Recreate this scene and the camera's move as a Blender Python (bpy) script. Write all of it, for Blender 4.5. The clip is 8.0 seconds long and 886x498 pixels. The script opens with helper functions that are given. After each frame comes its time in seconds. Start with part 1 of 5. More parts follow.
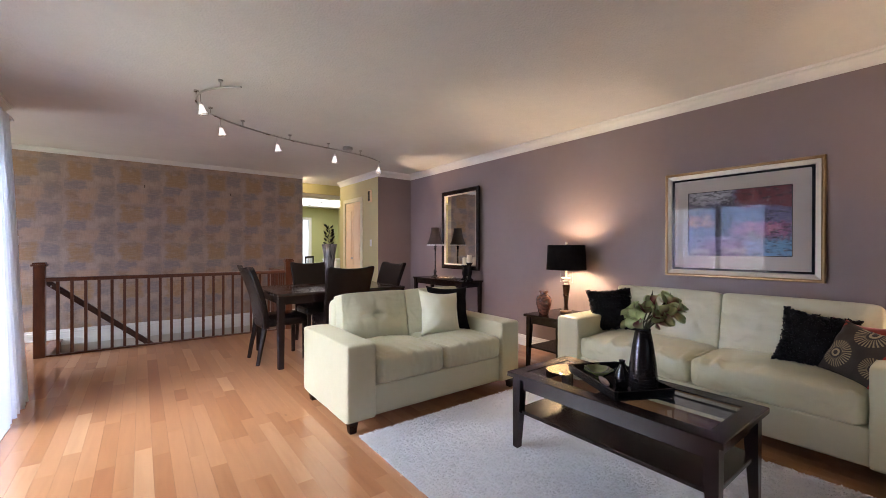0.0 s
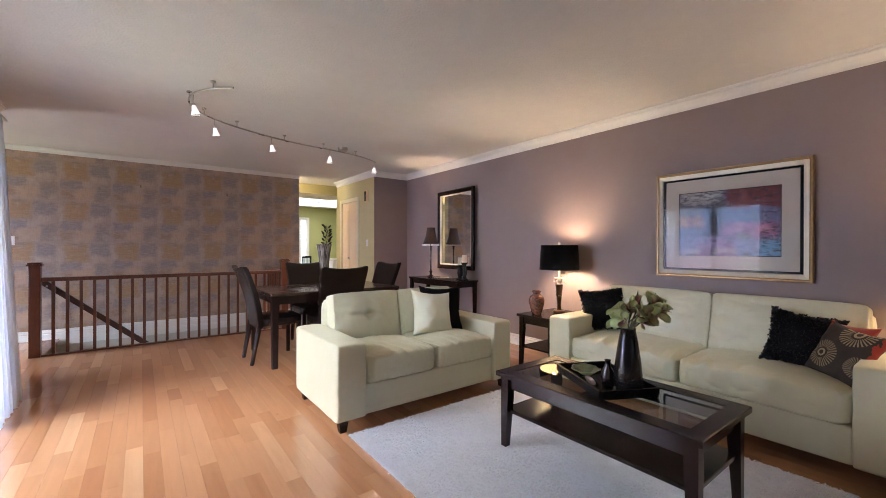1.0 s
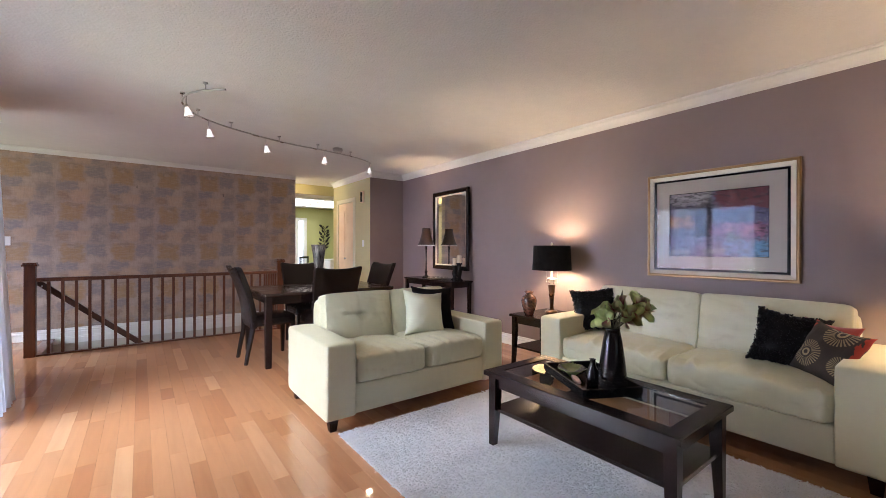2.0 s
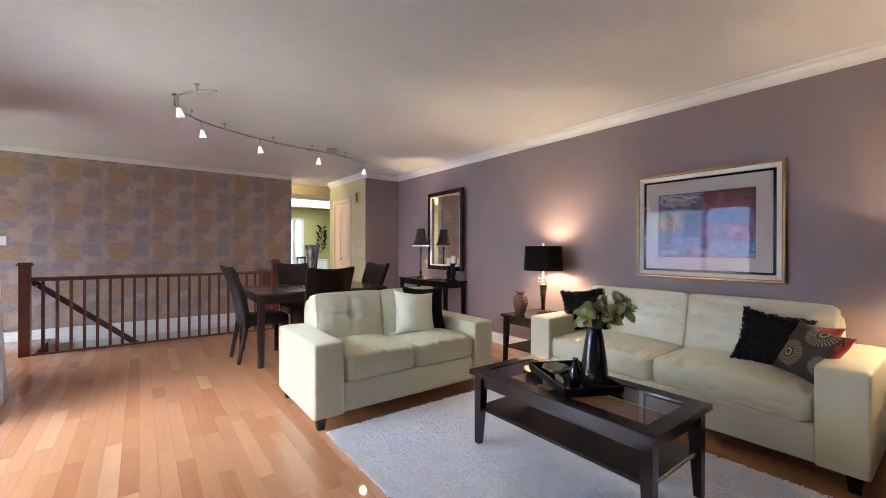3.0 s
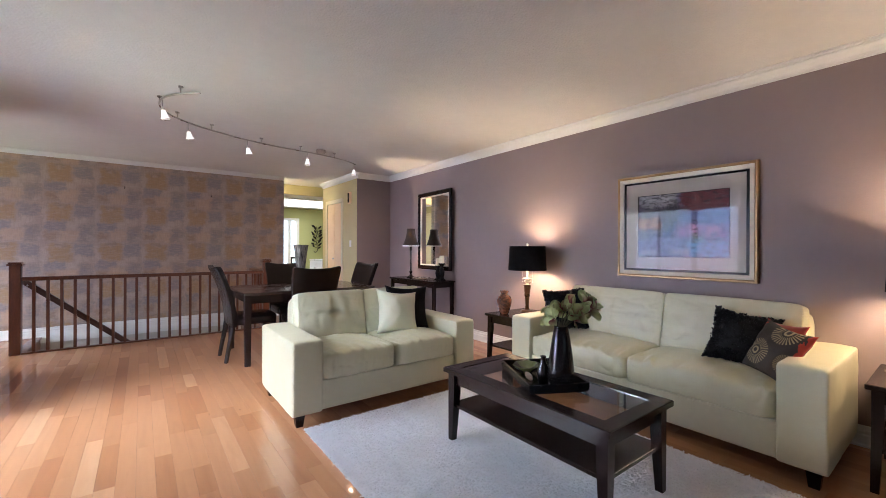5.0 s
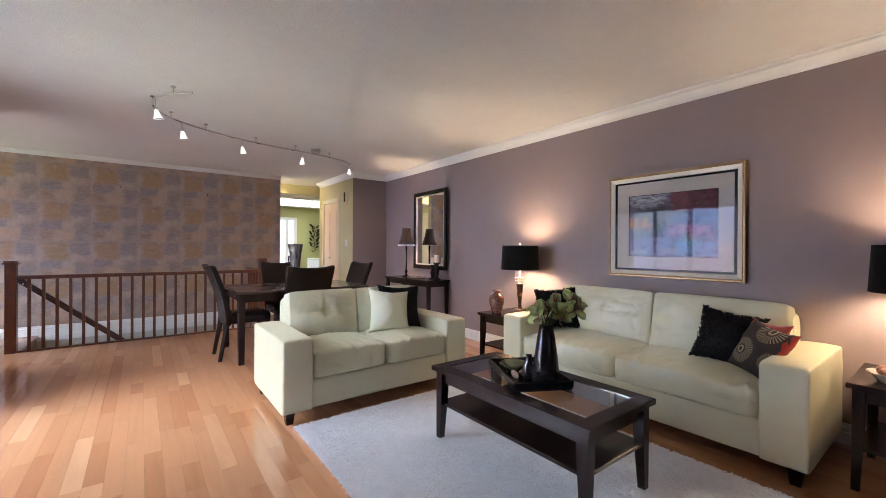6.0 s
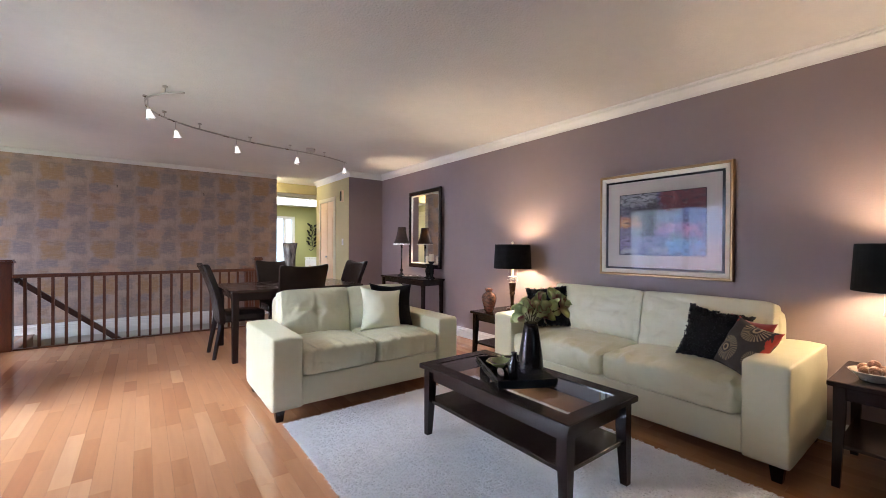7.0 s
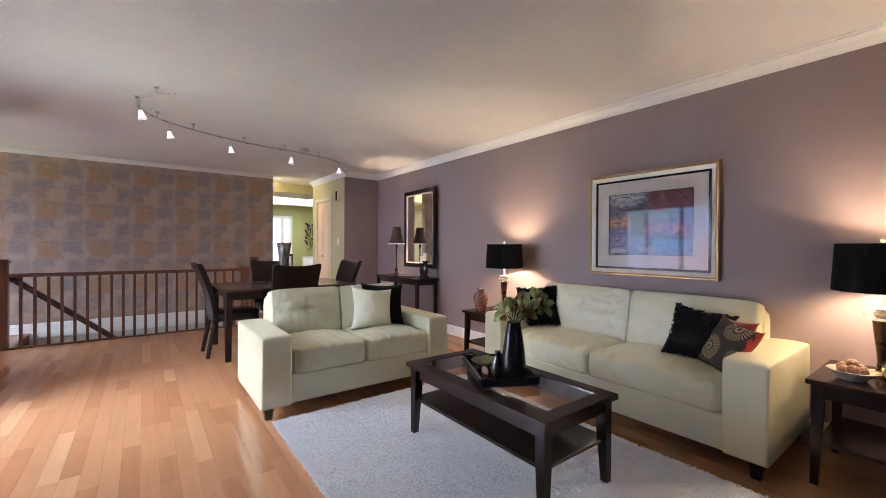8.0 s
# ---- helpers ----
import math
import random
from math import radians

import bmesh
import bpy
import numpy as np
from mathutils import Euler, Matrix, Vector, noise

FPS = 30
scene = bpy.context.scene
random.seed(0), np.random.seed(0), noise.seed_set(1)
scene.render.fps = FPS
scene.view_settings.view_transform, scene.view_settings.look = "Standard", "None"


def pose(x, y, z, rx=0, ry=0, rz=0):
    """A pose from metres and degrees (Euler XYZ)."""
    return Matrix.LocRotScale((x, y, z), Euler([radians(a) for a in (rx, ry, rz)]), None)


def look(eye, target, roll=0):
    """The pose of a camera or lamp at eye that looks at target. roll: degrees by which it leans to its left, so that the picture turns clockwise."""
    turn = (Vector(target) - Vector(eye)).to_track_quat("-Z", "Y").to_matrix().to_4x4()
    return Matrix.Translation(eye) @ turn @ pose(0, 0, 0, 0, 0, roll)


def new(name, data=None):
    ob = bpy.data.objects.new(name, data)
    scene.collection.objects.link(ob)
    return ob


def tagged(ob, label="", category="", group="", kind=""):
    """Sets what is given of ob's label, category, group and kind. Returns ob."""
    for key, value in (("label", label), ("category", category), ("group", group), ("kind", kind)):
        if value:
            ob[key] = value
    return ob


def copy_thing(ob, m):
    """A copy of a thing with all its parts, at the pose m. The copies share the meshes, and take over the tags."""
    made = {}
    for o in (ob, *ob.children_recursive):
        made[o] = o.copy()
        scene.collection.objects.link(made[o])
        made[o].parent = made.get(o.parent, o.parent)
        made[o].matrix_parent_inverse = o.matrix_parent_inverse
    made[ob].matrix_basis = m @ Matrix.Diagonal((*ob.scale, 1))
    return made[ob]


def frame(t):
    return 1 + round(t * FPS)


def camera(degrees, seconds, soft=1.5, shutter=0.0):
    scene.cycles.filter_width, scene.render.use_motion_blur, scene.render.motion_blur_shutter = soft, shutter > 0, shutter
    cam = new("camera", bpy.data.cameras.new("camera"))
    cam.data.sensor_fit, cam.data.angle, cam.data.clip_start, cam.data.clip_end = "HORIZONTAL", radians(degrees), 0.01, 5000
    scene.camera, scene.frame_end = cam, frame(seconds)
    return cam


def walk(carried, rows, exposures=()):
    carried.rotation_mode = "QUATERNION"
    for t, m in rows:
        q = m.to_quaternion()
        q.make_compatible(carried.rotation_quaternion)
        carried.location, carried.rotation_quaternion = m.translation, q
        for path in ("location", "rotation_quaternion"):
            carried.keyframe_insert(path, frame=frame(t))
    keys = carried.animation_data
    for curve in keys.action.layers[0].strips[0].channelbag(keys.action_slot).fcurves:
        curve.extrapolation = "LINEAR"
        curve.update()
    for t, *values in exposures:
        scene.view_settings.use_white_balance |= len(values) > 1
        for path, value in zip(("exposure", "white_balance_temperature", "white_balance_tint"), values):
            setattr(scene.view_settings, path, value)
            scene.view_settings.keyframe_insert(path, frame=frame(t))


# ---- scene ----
cam = camera(96.0, 8.0, soft=0.75)
PATH = [
    (0, (0.003, 0.078, 1.209), (1.211, 1.673, 1.203), 0.1),
    (0.5, (0.026, 0.049, 1.211), (1.232, 1.643, 1.204), 0.1),
    (1, (0.047, 0.024, 1.212), (1.254, 1.618, 1.205), 0.1),
    (1.5, (0.066, -0.004, 1.212), (1.274, 1.59, 1.206), 0.1),
    (3, (0.144, -0.105, 1.21), (1.351, 1.489, 1.208), 0.2),
    (3.5, (0.171, -0.142, 1.212), (1.378, 1.453, 1.21), 0.2),
    (4, (0.199, -0.177, 1.213), (1.405, 1.418, 1.211), 0.2),
    (4.5, (0.223, -0.21, 1.212), (1.429, 1.386, 1.21), 0.2),
    (6, (0.292, -0.301, 1.211), (1.498, 1.295, 1.206), 0.3),
    (6.5, (0.32, -0.334, 1.21), (1.523, 1.264, 1.202), 0.3),
    (7, (0.345, -0.365, 1.21), (1.549, 1.232, 1.2), 0.3),
    (7.5, (0.375, -0.402, 1.21), (1.577, 1.196, 1.199), 0.3),
    (8, (0.403, -0.44, 1.213), (1.605, 1.159, 1.2), 0.3),
]
EXPOSURES = [(0.0, -0.43, 6050, 16.5), (1.5, -0.30, 6000, 16), (3.5, -0.24, 5750, 14.5), (8.0, -0.26, 5800, 14.5)]
walk(cam, [(t, look(eye, target, roll)) for t, eye, target, roll in PATH], EXPOSURES)

# ---- light ----
world = bpy.data.worlds.new("sky")
scene.world = world
world.use_nodes = True
wn = world.node_tree
sky = wn.nodes.new("ShaderNodeTexSky")
sky.sky_type, sky.sun_disc = "NISHITA", False
sky.sun_elevation, sky.sun_rotation = radians(47), radians(76)
wn.links.new(sky.outputs[0], wn.nodes["Background"].inputs[0])
wn.nodes["Background"].inputs[1].default_value = 0.12

L_OUT = 47.0
W_LAMP, W_SPOT, W_KITCHEN, W_BUFFET, W_HALL, W_CLOSET = 27.0, 22.0, 26.0, 42.0, 46.0, 14.0
W_SOUTH = 1.5


def lamp(name, kind, power, colour, m, size=0.1, size_y=0.1, spot=80):
    d = bpy.data.lights.new(name, kind)
    d.energy, d.color = power, colour
    if kind == "AREA":
        d.shape, d.size, d.size_y = "RECTANGLE", size, size_y
    else:
        d.shadow_soft_size = size
    if kind == "SPOT":
        d.spot_size, d.spot_blend = radians(spot), 0.8
    ob = new(name, d)
    ob.matrix_world = m
    return ob


sun = lamp("sun", "SUN", 2.0, (1.0, 0.93, 0.84), look((8, 2, 9), (0, 0, 0)))
sun.data.angle = radians(0.6)
# added fill lamp behind the camera, in an opening that is assumed
lamp("fill_south", "AREA", W_SOUTH, (0.84, 0.92, 1.0), look((0.9, -3.19, 1.5), (0.9, 3.0, 1.2)), 1.5, 1.3)

# ---- materials ----


def mat(name, c1, c2=None, rough=0.5, scale=6.0, metal=0.0, bump=0.0, bscale=200.0, coat=0.0, stretch=(1, 1, 1), fine=0.3,
        sheen=0.0, world_space=False, rvar=0.1, spec=0.5):
    """A principled surface whose colour wanders between c1 and c2 at two scales, with a fine relief."""
    m = bpy.data.materials.new(name)
    m.use_nodes = True
    t = m.node_tree
    b = t.nodes["Principled BSDF"]
    c2 = c2 or tuple(v * 0.8 for v in c1)
    if world_space:
        src = t.nodes.new("ShaderNodeNewGeometry").outputs["Position"]
    else:
        src = t.nodes.new("ShaderNodeTexCoord").outputs["Object"]
    mp = t.nodes.new("ShaderNodeMapping")
    mp.inputs["Scale"].default_value = stretch
    t.links.new(src, mp.inputs[0])
    n1, n2 = t.nodes.new("ShaderNodeTexNoise"), t.nodes.new("ShaderNodeTexNoise")
    n1.inputs["Scale"].default_value, n1.inputs["Detail"].default_value = scale, 4
    n2.inputs["Scale"].default_value, n2.inputs["Detail"].default_value = scale * 9, 5
    t.links.new(mp.outputs[0], n1.inputs[0])
    t.links.new(mp.outputs[0], n2.inputs[0])
    mix = t.nodes.new("ShaderNodeMix")
    mix.inputs[0].default_value = fine
    t.links.new(n1.outputs[0], mix.inputs[2])
    t.links.new(n2.outputs[0], mix.inputs[3])
    ramp = t.nodes.new("ShaderNodeValToRGB")
    ramp.color_ramp.elements[0].position, ramp.color_ramp.elements[1].position = 0.34, 0.66
    ramp.color_ramp.elements[0].color, ramp.color_ramp.elements[1].color = (*c1, 1), (*c2, 1)
    t.links.new(mix.outputs[0], ramp.inputs[0])
    t.links.new(ramp.outputs[0], b.inputs["Base Color"])
    mr = t.nodes.new("ShaderNodeMapRange")
    mr.inputs[3].default_value, mr.inputs[4].default_value = max(0.02, rough - rvar), min(1, rough + rvar)
    t.links.new(n1.outputs[0], mr.inputs[0])
    t.links.new(mr.outputs[0], b.inputs["Roughness"])
    b.inputs["Metallic"].default_value, b.inputs["Specular IOR Level"].default_value = metal, spec
    b.inputs["Coat Weight"].default_value, b.inputs["Coat Roughness"].default_value = coat, 0.12
    b.inputs["Sheen Weight"].default_value = sheen
    if bump:
        n3 = t.nodes.new("ShaderNodeTexNoise")
        n3.inputs["Scale"].default_value, n3.inputs["Detail"].default_value = bscale, 3
        t.links.new(src, n3.inputs[0])
        bp = t.nodes.new("ShaderNodeBump")
        bp.inputs["Strength"].default_value, bp.inputs["Distance"].default_value = bump, 0.01
        t.links.new(n3.outputs[0], bp.inputs["Height"])
        t.links.new(bp.outputs[0], b.inputs["Normal"])
    return m


def glow(name, colour, strength):
    m = bpy.data.materials.new(name)
    m.use_nodes = True
    b = m.node_tree.nodes["Principled BSDF"]
    b.inputs["Base Color"].default_value = (*colour, 1)
    b.inputs["Emission Color"].default_value = (*colour, 1)
    b.inputs["Emission Strength"].default_value = strength
    return m


def glass(name, colour=(1, 1, 1), rough=0.0, ior=1.45):
    m = bpy.data.materials.new(name)
    m.use_nodes = True
    b = m.node_tree.nodes["Principled BSDF"]
    b.inputs["Base Color"].default_value = (*colour, 1)
    b.inputs["Roughness"].default_value, b.inputs["IOR"].default_value = rough, ior
    b.inputs["Transmission Weight"].default_value = 1.0
    return m


MAUVE = mat("mauve_paint", (0.258, 0.198, 0.193), (0.241, 0.184, 0.181), 0.62, 1.5, bump=0.08, bscale=90, world_space=True)
KGREEN = mat("leaf_green_paint", (0.45, 0.46, 0.215), (0.43, 0.44, 0.205), 0.6, 1.5, bump=0.08, bscale=90, world_space=True)
GREEN = mat("green_paint", (0.55, 0.485, 0.25), (0.53, 0.465, 0.235), 0.6, 1.5, bump=0.08, bscale=90, world_space=True)
WHITE = mat("white_trim", (0.80, 0.79, 0.77), (0.75, 0.74, 0.72), 0.4, 3, bump=0.02, world_space=True)
CEIL = mat("stippled_ceiling", (0.74, 0.715, 0.695), (0.68, 0.66, 0.645), 0.9, 1.2, bump=0.42, bscale=70, world_space=True)
PLAIN = mat("stairwell_paint", (0.62, 0.58, 0.52), (0.58, 0.54, 0.48), 0.7, 2, world_space=True)
ESPRESSO = mat("espresso_wood", (0.0125, 0.0056, 0.0046), (0.0100, 0.0045, 0.0040), 0.24, 5, stretch=(5, 5, 1), rvar=0.015, spec=0.30)
CHERRY = mat("cherry_wood", (0.145, 0.041, 0.014), (0.080, 0.022, 0.008), 0.33, 4, coat=0.3, stretch=(6, 6, 1), bump=0.03, bscale=80)
LEATHER = mat("cream_leather", (0.63, 0.592, 0.408), (0.60, 0.56, 0.38), 0.30, 4, bump=0.08, bscale=170, coat=0.1, rvar=0.04)
DARKLEATHER = mat("dark_brown_leather", (0.010, 0.0062, 0.0052), (0.0065, 0.0042, 0.0038), 0.24, 6, bump=0.03, bscale=260, spec=0.27, rvar=0.02)
# broad creases in the cream leather
lt_ = LEATHER.node_tree
lb_ = lt_.nodes["Principled BSDF"]
cn = lt_.nodes.new("ShaderNodeTexNoise")
cn.inputs["Scale"].default_value, cn.inputs["Detail"].default_value, cn.inputs["Distortion"].default_value = 9, 3, 1.2
lt_.links.new(lt_.nodes.new("ShaderNodeTexCoord").outputs["Object"], cn.inputs[0])
cb = lt_.nodes.new("ShaderNodeBump")
cb.inputs["Strength"].default_value, cb.inputs["Distance"].default_value = 0.10, 0.02
lt_.links.new(cn.outputs[0], cb.inputs["Height"])
lt_.links.new(lb_.inputs["Normal"].links[0].from_socket, cb.inputs["Normal"])
lt_.links.new(cb.outputs[0], lb_.inputs["Normal"])
CARPET = mat("beige_carpet", (0.56, 0.45, 0.33), (0.47, 0.37, 0.26), 0.95, 12, bump=0.5, bscale=300, world_space=True)
BLACKFAB = mat("black_fabric", (0.010, 0.009, 0.010), (0.005, 0.005, 0.006), 0.85, 12, bump=0.2, bscale=500, spec=0.12)
BLACKFUR = mat("black_fur", (0.006, 0.0050, 0.0055), (0.0035, 0.003, 0.0035), 0.5, 20, spec=0.15)
STEEL = mat("brushed_nickel", (0.55, 0.53, 0.50), (0.45, 0.43, 0.41), 0.3, 10, metal=1.0)
BRONZE = mat("antique_bronze", (0.10, 0.055, 0.03), (0.05, 0.028, 0.018), 0.3, 8, metal=0.8)
PANE = glass("window_glass", (0.97, 0.99, 0.98))

# ---- building helpers ----


def box(bm, x0, x1, y0, y1, z0, z1):
    m = Matrix.Translation(((x0 + x1) / 2, (y0 + y1) / 2, (z0 + z1) / 2)) @ Matrix.Diagonal((abs(x1 - x0), abs(y1 - y0), abs(z1 - z0), 1))
    return bmesh.ops.create_cube(bm, size=1, matrix=m)["verts"]


def part(name, bm, material, parent=None, label="", smooth=False, bevel=0.0, segs=2, m=None):
    """Links a bmesh as one mesh object, under parent if there is one."""
    if bevel:
        bmesh.ops.bevel(bm, geom=bm.edges[:], offset=bevel, segments=segs, profile=0.5, affect="EDGES", clamp_overlap=True)
    bmesh.ops.recalc_face_normals(bm, faces=bm.faces[:])
    me = bpy.data.meshes.new(name)
    bm.to_mesh(me)
    bm.free()
    for mm in material if isinstance(material, (list, tuple)) else [material]:
        me.materials.append(mm)
    if smooth:
        for p in me.polygons:
            p.use_smooth = True
    ob = new(name, me)
    ob.parent = parent
    if m is not None:
        ob.matrix_local = m
    if label:
        tagged(ob, label)
    return ob


def slab(name, dims, material, parent=None, bevel=0.003, label="", segs=1, m=None, smooth=False):
    bm = bmesh.new()
    box(bm, *dims)
    return part(name, bm, material, parent, label, smooth, bevel, segs, m)


def thing(name, label, category, m, group=""):
    e = new(name)
    e.empty_display_size = 0.1
    e.matrix_world = m
    return tagged(e, label, category, group)


def structure(ob, label=""):
    return tagged(ob, label, kind="structure")


def boxes(name, dims, material, parent=None, bevel=0.0, label=""):
    """One mesh of several boxes that are one piece."""
    bm = bmesh.new()
    for d in dims:
        b2 = bmesh.new()
        box(b2, *d)
        if bevel:
            bmesh.ops.bevel(b2, geom=b2.edges[:], offset=bevel, segments=1, affect="EDGES")
        tmp = bpy.data.meshes.new("tmp")
        b2.to_mesh(tmp)
        b2.free()
        bm.from_mesh(tmp)
        bpy.data.meshes.remove(tmp)
    return part(name, bm, material, parent, label)


def lathe(bm, profile, n=28, m=Matrix()):
    rings = []
    for r, z in profile:
        if r < 1e-5:
            rings.append([bm.verts.new(m @ Vector((0, 0, z)))])
        else:
            rings.append([bm.verts.new(m @ Vector((r * math.cos(2 * math.pi * i / n), r * math.sin(2 * math.pi * i / n), z))) for i in range(n)])
    for a, b in zip(rings, rings[1:]):
        for i in range(n):
            j = (i + 1) % n
            if len(a) == 1 and len(b) > 1:
                bm.faces.new((a[0], b[i], b[j]))
            elif len(b) == 1 and len(a) > 1:
                bm.faces.new((a[i], a[j], b[0]))
            elif len(a) > 1:
                bm.faces.new((a[i], a[j], b[j], b[i]))
    return bm


def tube(bm, pts, r, n=8):
    """A round rod along points; r a number or one for each point."""
    pts = [Vector(p) for p in pts]
    rings = []
    for i, p in enumerate(pts):
        d = (pts[min(i + 1, len(pts) - 1)] - pts[max(i - 1, 0)]).normalized()
        q = d.to_track_quat("Z", "Y").to_matrix()
        rr = r[i] if isinstance(r, (list, tuple)) else r
        rings.append([bm.verts.new(p + q @ Vector((rr * math.cos(2 * math.pi * k / n), rr * math.sin(2 * math.pi * k / n), 0))) for k in range(n)])
    for a, b in zip(rings, rings[1:]):
        for k in range(n):
            bm.faces.new((a[k], a[(k + 1) % n], b[(k + 1) % n], b[k]))
    bm.faces.new(rings[0][::-1])
    bm.faces.new(rings[-1])
    return bm


def taper(bm, x, y, z0, z1, w0, w1, dx=0.0, dy=0.0):
    """A square leg, w0 wide at the foot and w1 at the top, its foot shifted by dx, dy."""
    vs = [[bm.verts.new((x + sx * w / 2 + ox, y + sy * w / 2 + oy, z)) for sx, sy in ((-1, -1), (1, -1), (1, 1), (-1, 1))]
          for z, w, ox, oy in ((z0, w0, dx, dy), (z1, w1, 0, 0))]
    for i in range(4):
        bm.faces.new((vs[0][i], vs[0][(i + 1) % 4], vs[1][(i + 1) % 4], vs[1][i]))
    bm.faces.new(vs[0][::-1])
    bm.faces.new(vs[1])


def soft(sx, sy, sz, n=8.0, res=16, shape=None):
    """A cushion: a box of that size with rounded edges; shape(p) moves its points (in -1..1)."""
    bm = bmesh.new()
    seen = {}

    def vert(p):
        k = tuple(round(c, 5) for c in p)
        if k not in seen:
            s = sum(abs(c) ** n for c in p) ** (-1 / n)
            q = Vector(c * s for c in p)
            w = Vector((q.x * sx / 2, q.y * sy / 2, q.z * sz / 2))
            if shape:
                w += shape(q)
            seen[k] = bm.verts.new(w)
        return seen[k]

    for ax in range(3):
        for sg in (-1, 1):
            for i in range(res):
                for j in range(res):
                    quad = []
                    for a, b in ((i, j), (i + 1, j), (i + 1, j + 1), (i, j + 1)):
                        u, v = math.sin((2 * a / res - 1) * math.pi / 2), math.sin((2 * b / res - 1) * math.pi / 2)
                        p = [0, 0, 0]
                        p[ax], p[(ax + 1) % 3], p[(ax + 2) % 3] = sg, u, v
                        quad.append(vert(p))
                    bm.faces.new(quad if sg > 0 else quad[::-1])
    return bm


def wrinkle(p, size, amount, seed=0.0):
    return (noise.noise(Vector((p[0] * size[0] + seed, p[1] * size[1], p[2] * size[2]))) * amount)


def extrude_profile(bm, prof, a, b, up=Vector((0, 0, 1)), out=None):
    """Sweeps a profile of (out, up) points from a to b."""
    a, b = Vector(a), Vector(b)
    out = Vector(out)
    rows = [[bm.verts.new(e + out * o + up * u) for o, u in prof] for e in (a, b)]
    k = len(prof)
    for i in range(k):
        bm.faces.new((rows[0][i], rows[0][(i + 1) % k], rows[1][(i + 1) % k], rows[1][i]))
    bm.faces.new(rows[0][::-1])
    bm.faces.new(rows[1])


def math_node(t, op, a, b=0.0, c=0.0):
    n = t.nodes.new("ShaderNodeMath")
    n.operation = op
    for i, v in enumerate((a, b, c)):
        if isinstance(v, (int, float)):
            n.inputs[i].default_value = v
        else:
            t.links.new(v, n.inputs[i])
    return n.outputs[0]


# ---- the room ----
H, E, N = 2.49, 3.80, 7.26
WELL = (-0.83, 1.70, 6.26, N)

structure(boxes("floor", [(-1.15, E, -3.2, 5.36, -0.30, -0.012), (-3.2, E, 5.36, 6.26, -0.30, -0.012), (-3.2, WELL[0], 6.26, N, -0.30, -0.012), (WELL[1], E, 6.26, N, -0.30, -0.012),
                          (1.6, 4.6, N, 11.2, -0.30, -0.012)], mat("subfloor", (0.2, 0.12, 0.06), rough=0.7, world_space=True)),
          "floor of pale maple boards, glossy")
structure(boxes("ceiling", [(-1.15, 4.6, -3.34, 5.2, H, H + 0.12), (-3.34, 4.6, 5.2, 8.12, H, H + 0.12)], CEIL), "white stippled ceiling")
structure(slab("ceiling_kitchen", (1.6, 4.6, 8.12, 11.2, 2.30, 2.42), CEIL, bevel=0), "lower white kitchen ceiling")
structure(slab("beam", (1.6, 4.6, 8.05, 8.125, 2.30, H + 0.02), GREEN, bevel=0), "yellow-green painted drop above the kitchen")
structure(slab("wall_east", (E, E + 0.14, -3.2, 6.18, -0.02, H + 0.02), MAUVE, bevel=0), "mauve painted living room wall")
structure(slab("wall_return", (3.16, E, 6.04, 6.16, -0.02, H + 0.02), MAUVE, bevel=0), "short mauve painted wall")
# unseen wall; its opening is made up to house the south fill lamp
structure(boxes("wall_south", [(-1.15, 0.1, -3.34, -3.2, -0.02, H + 0.02), (1.7, E + 0.14, -3.34, -3.2, -0.02, H + 0.02), (0.1, 1.7, -3.34, -3.2, -0.02, 0.8), (0.1, 1.7, -3.34, -3.2, 2.2, H + 0.02)], MAUVE), "unseen mauve wall with an opening added for the fill lamp")
structure(boxes("wall_hall", [(3.156, 3.28, 6.044, 6.68, -0.02, H + 0.02), (3.156, 3.28, 7.36, 7.62, -0.02, H + 0.02), (3.156, 3.28, 6.68, 7.36, 2.05, H + 0.02)], GREEN),
          "yellow-green painted hall wall with a doorway")
structure(boxes("wall_west", [(-1.15, -1.0, -3.2, 2.13, -0.02, H + 0.02), (-1.15, -1.0, 4.25, 5.36, -0.02, H + 0.02), (-1.15, -1.0, 2.13, 4.25, 2.09, H + 0.02)], MAUVE),
          "mauve wall with the patio door opening")
# out of view; the gap is added so sky light reaches the wallpaper
structure(boxes("wall_entry", [(-3.34, -3.2, 5.2, 5.6, -0.02, H), (-3.34, -3.2, 7.0, 7.4, -0.02, H), (-3.34, -3.2, 5.6, 7.0, 2.1, H), (-3.34, -3.2, 5.6, 7.0, -0.02, 0.85), (-3.2, -1.15, 5.2, 5.36, -0.02, H)], MAUVE), "plain unseen entry wall with an opening added to let sky light in")
structure(boxes("wall_kitchen", [(2.0, 2.35, 10.9, 11.04, -0.02, 2.5), (3.70, 4.6, 10.9, 11.04, -0.02, 2.5), (2.35, 3.70, 10.9, 11.04, 2.02, 2.5)], KGREEN),
          "green painted kitchen wall with a window opening")
structure(boxes("wall_kitchen_side", [(4.46, 4.6, 6.18, 11.04, -0.02, 2.5)], KGREEN), "green painted kitchen side wall")
structure(boxes("wall_kitchen_west", [(1.62, 1.76, 7.4, 11.04, -0.02, 2.6)], GREEN), "yellow-green hall wall")
structure(boxes("wall_closet", [(3.9, 4.0, 6.18, 7.55, -0.02, H), (3.28, 4.46, 7.55, 7.62, -0.02, H)], GREEN), "plain closet walls behind the doorway")


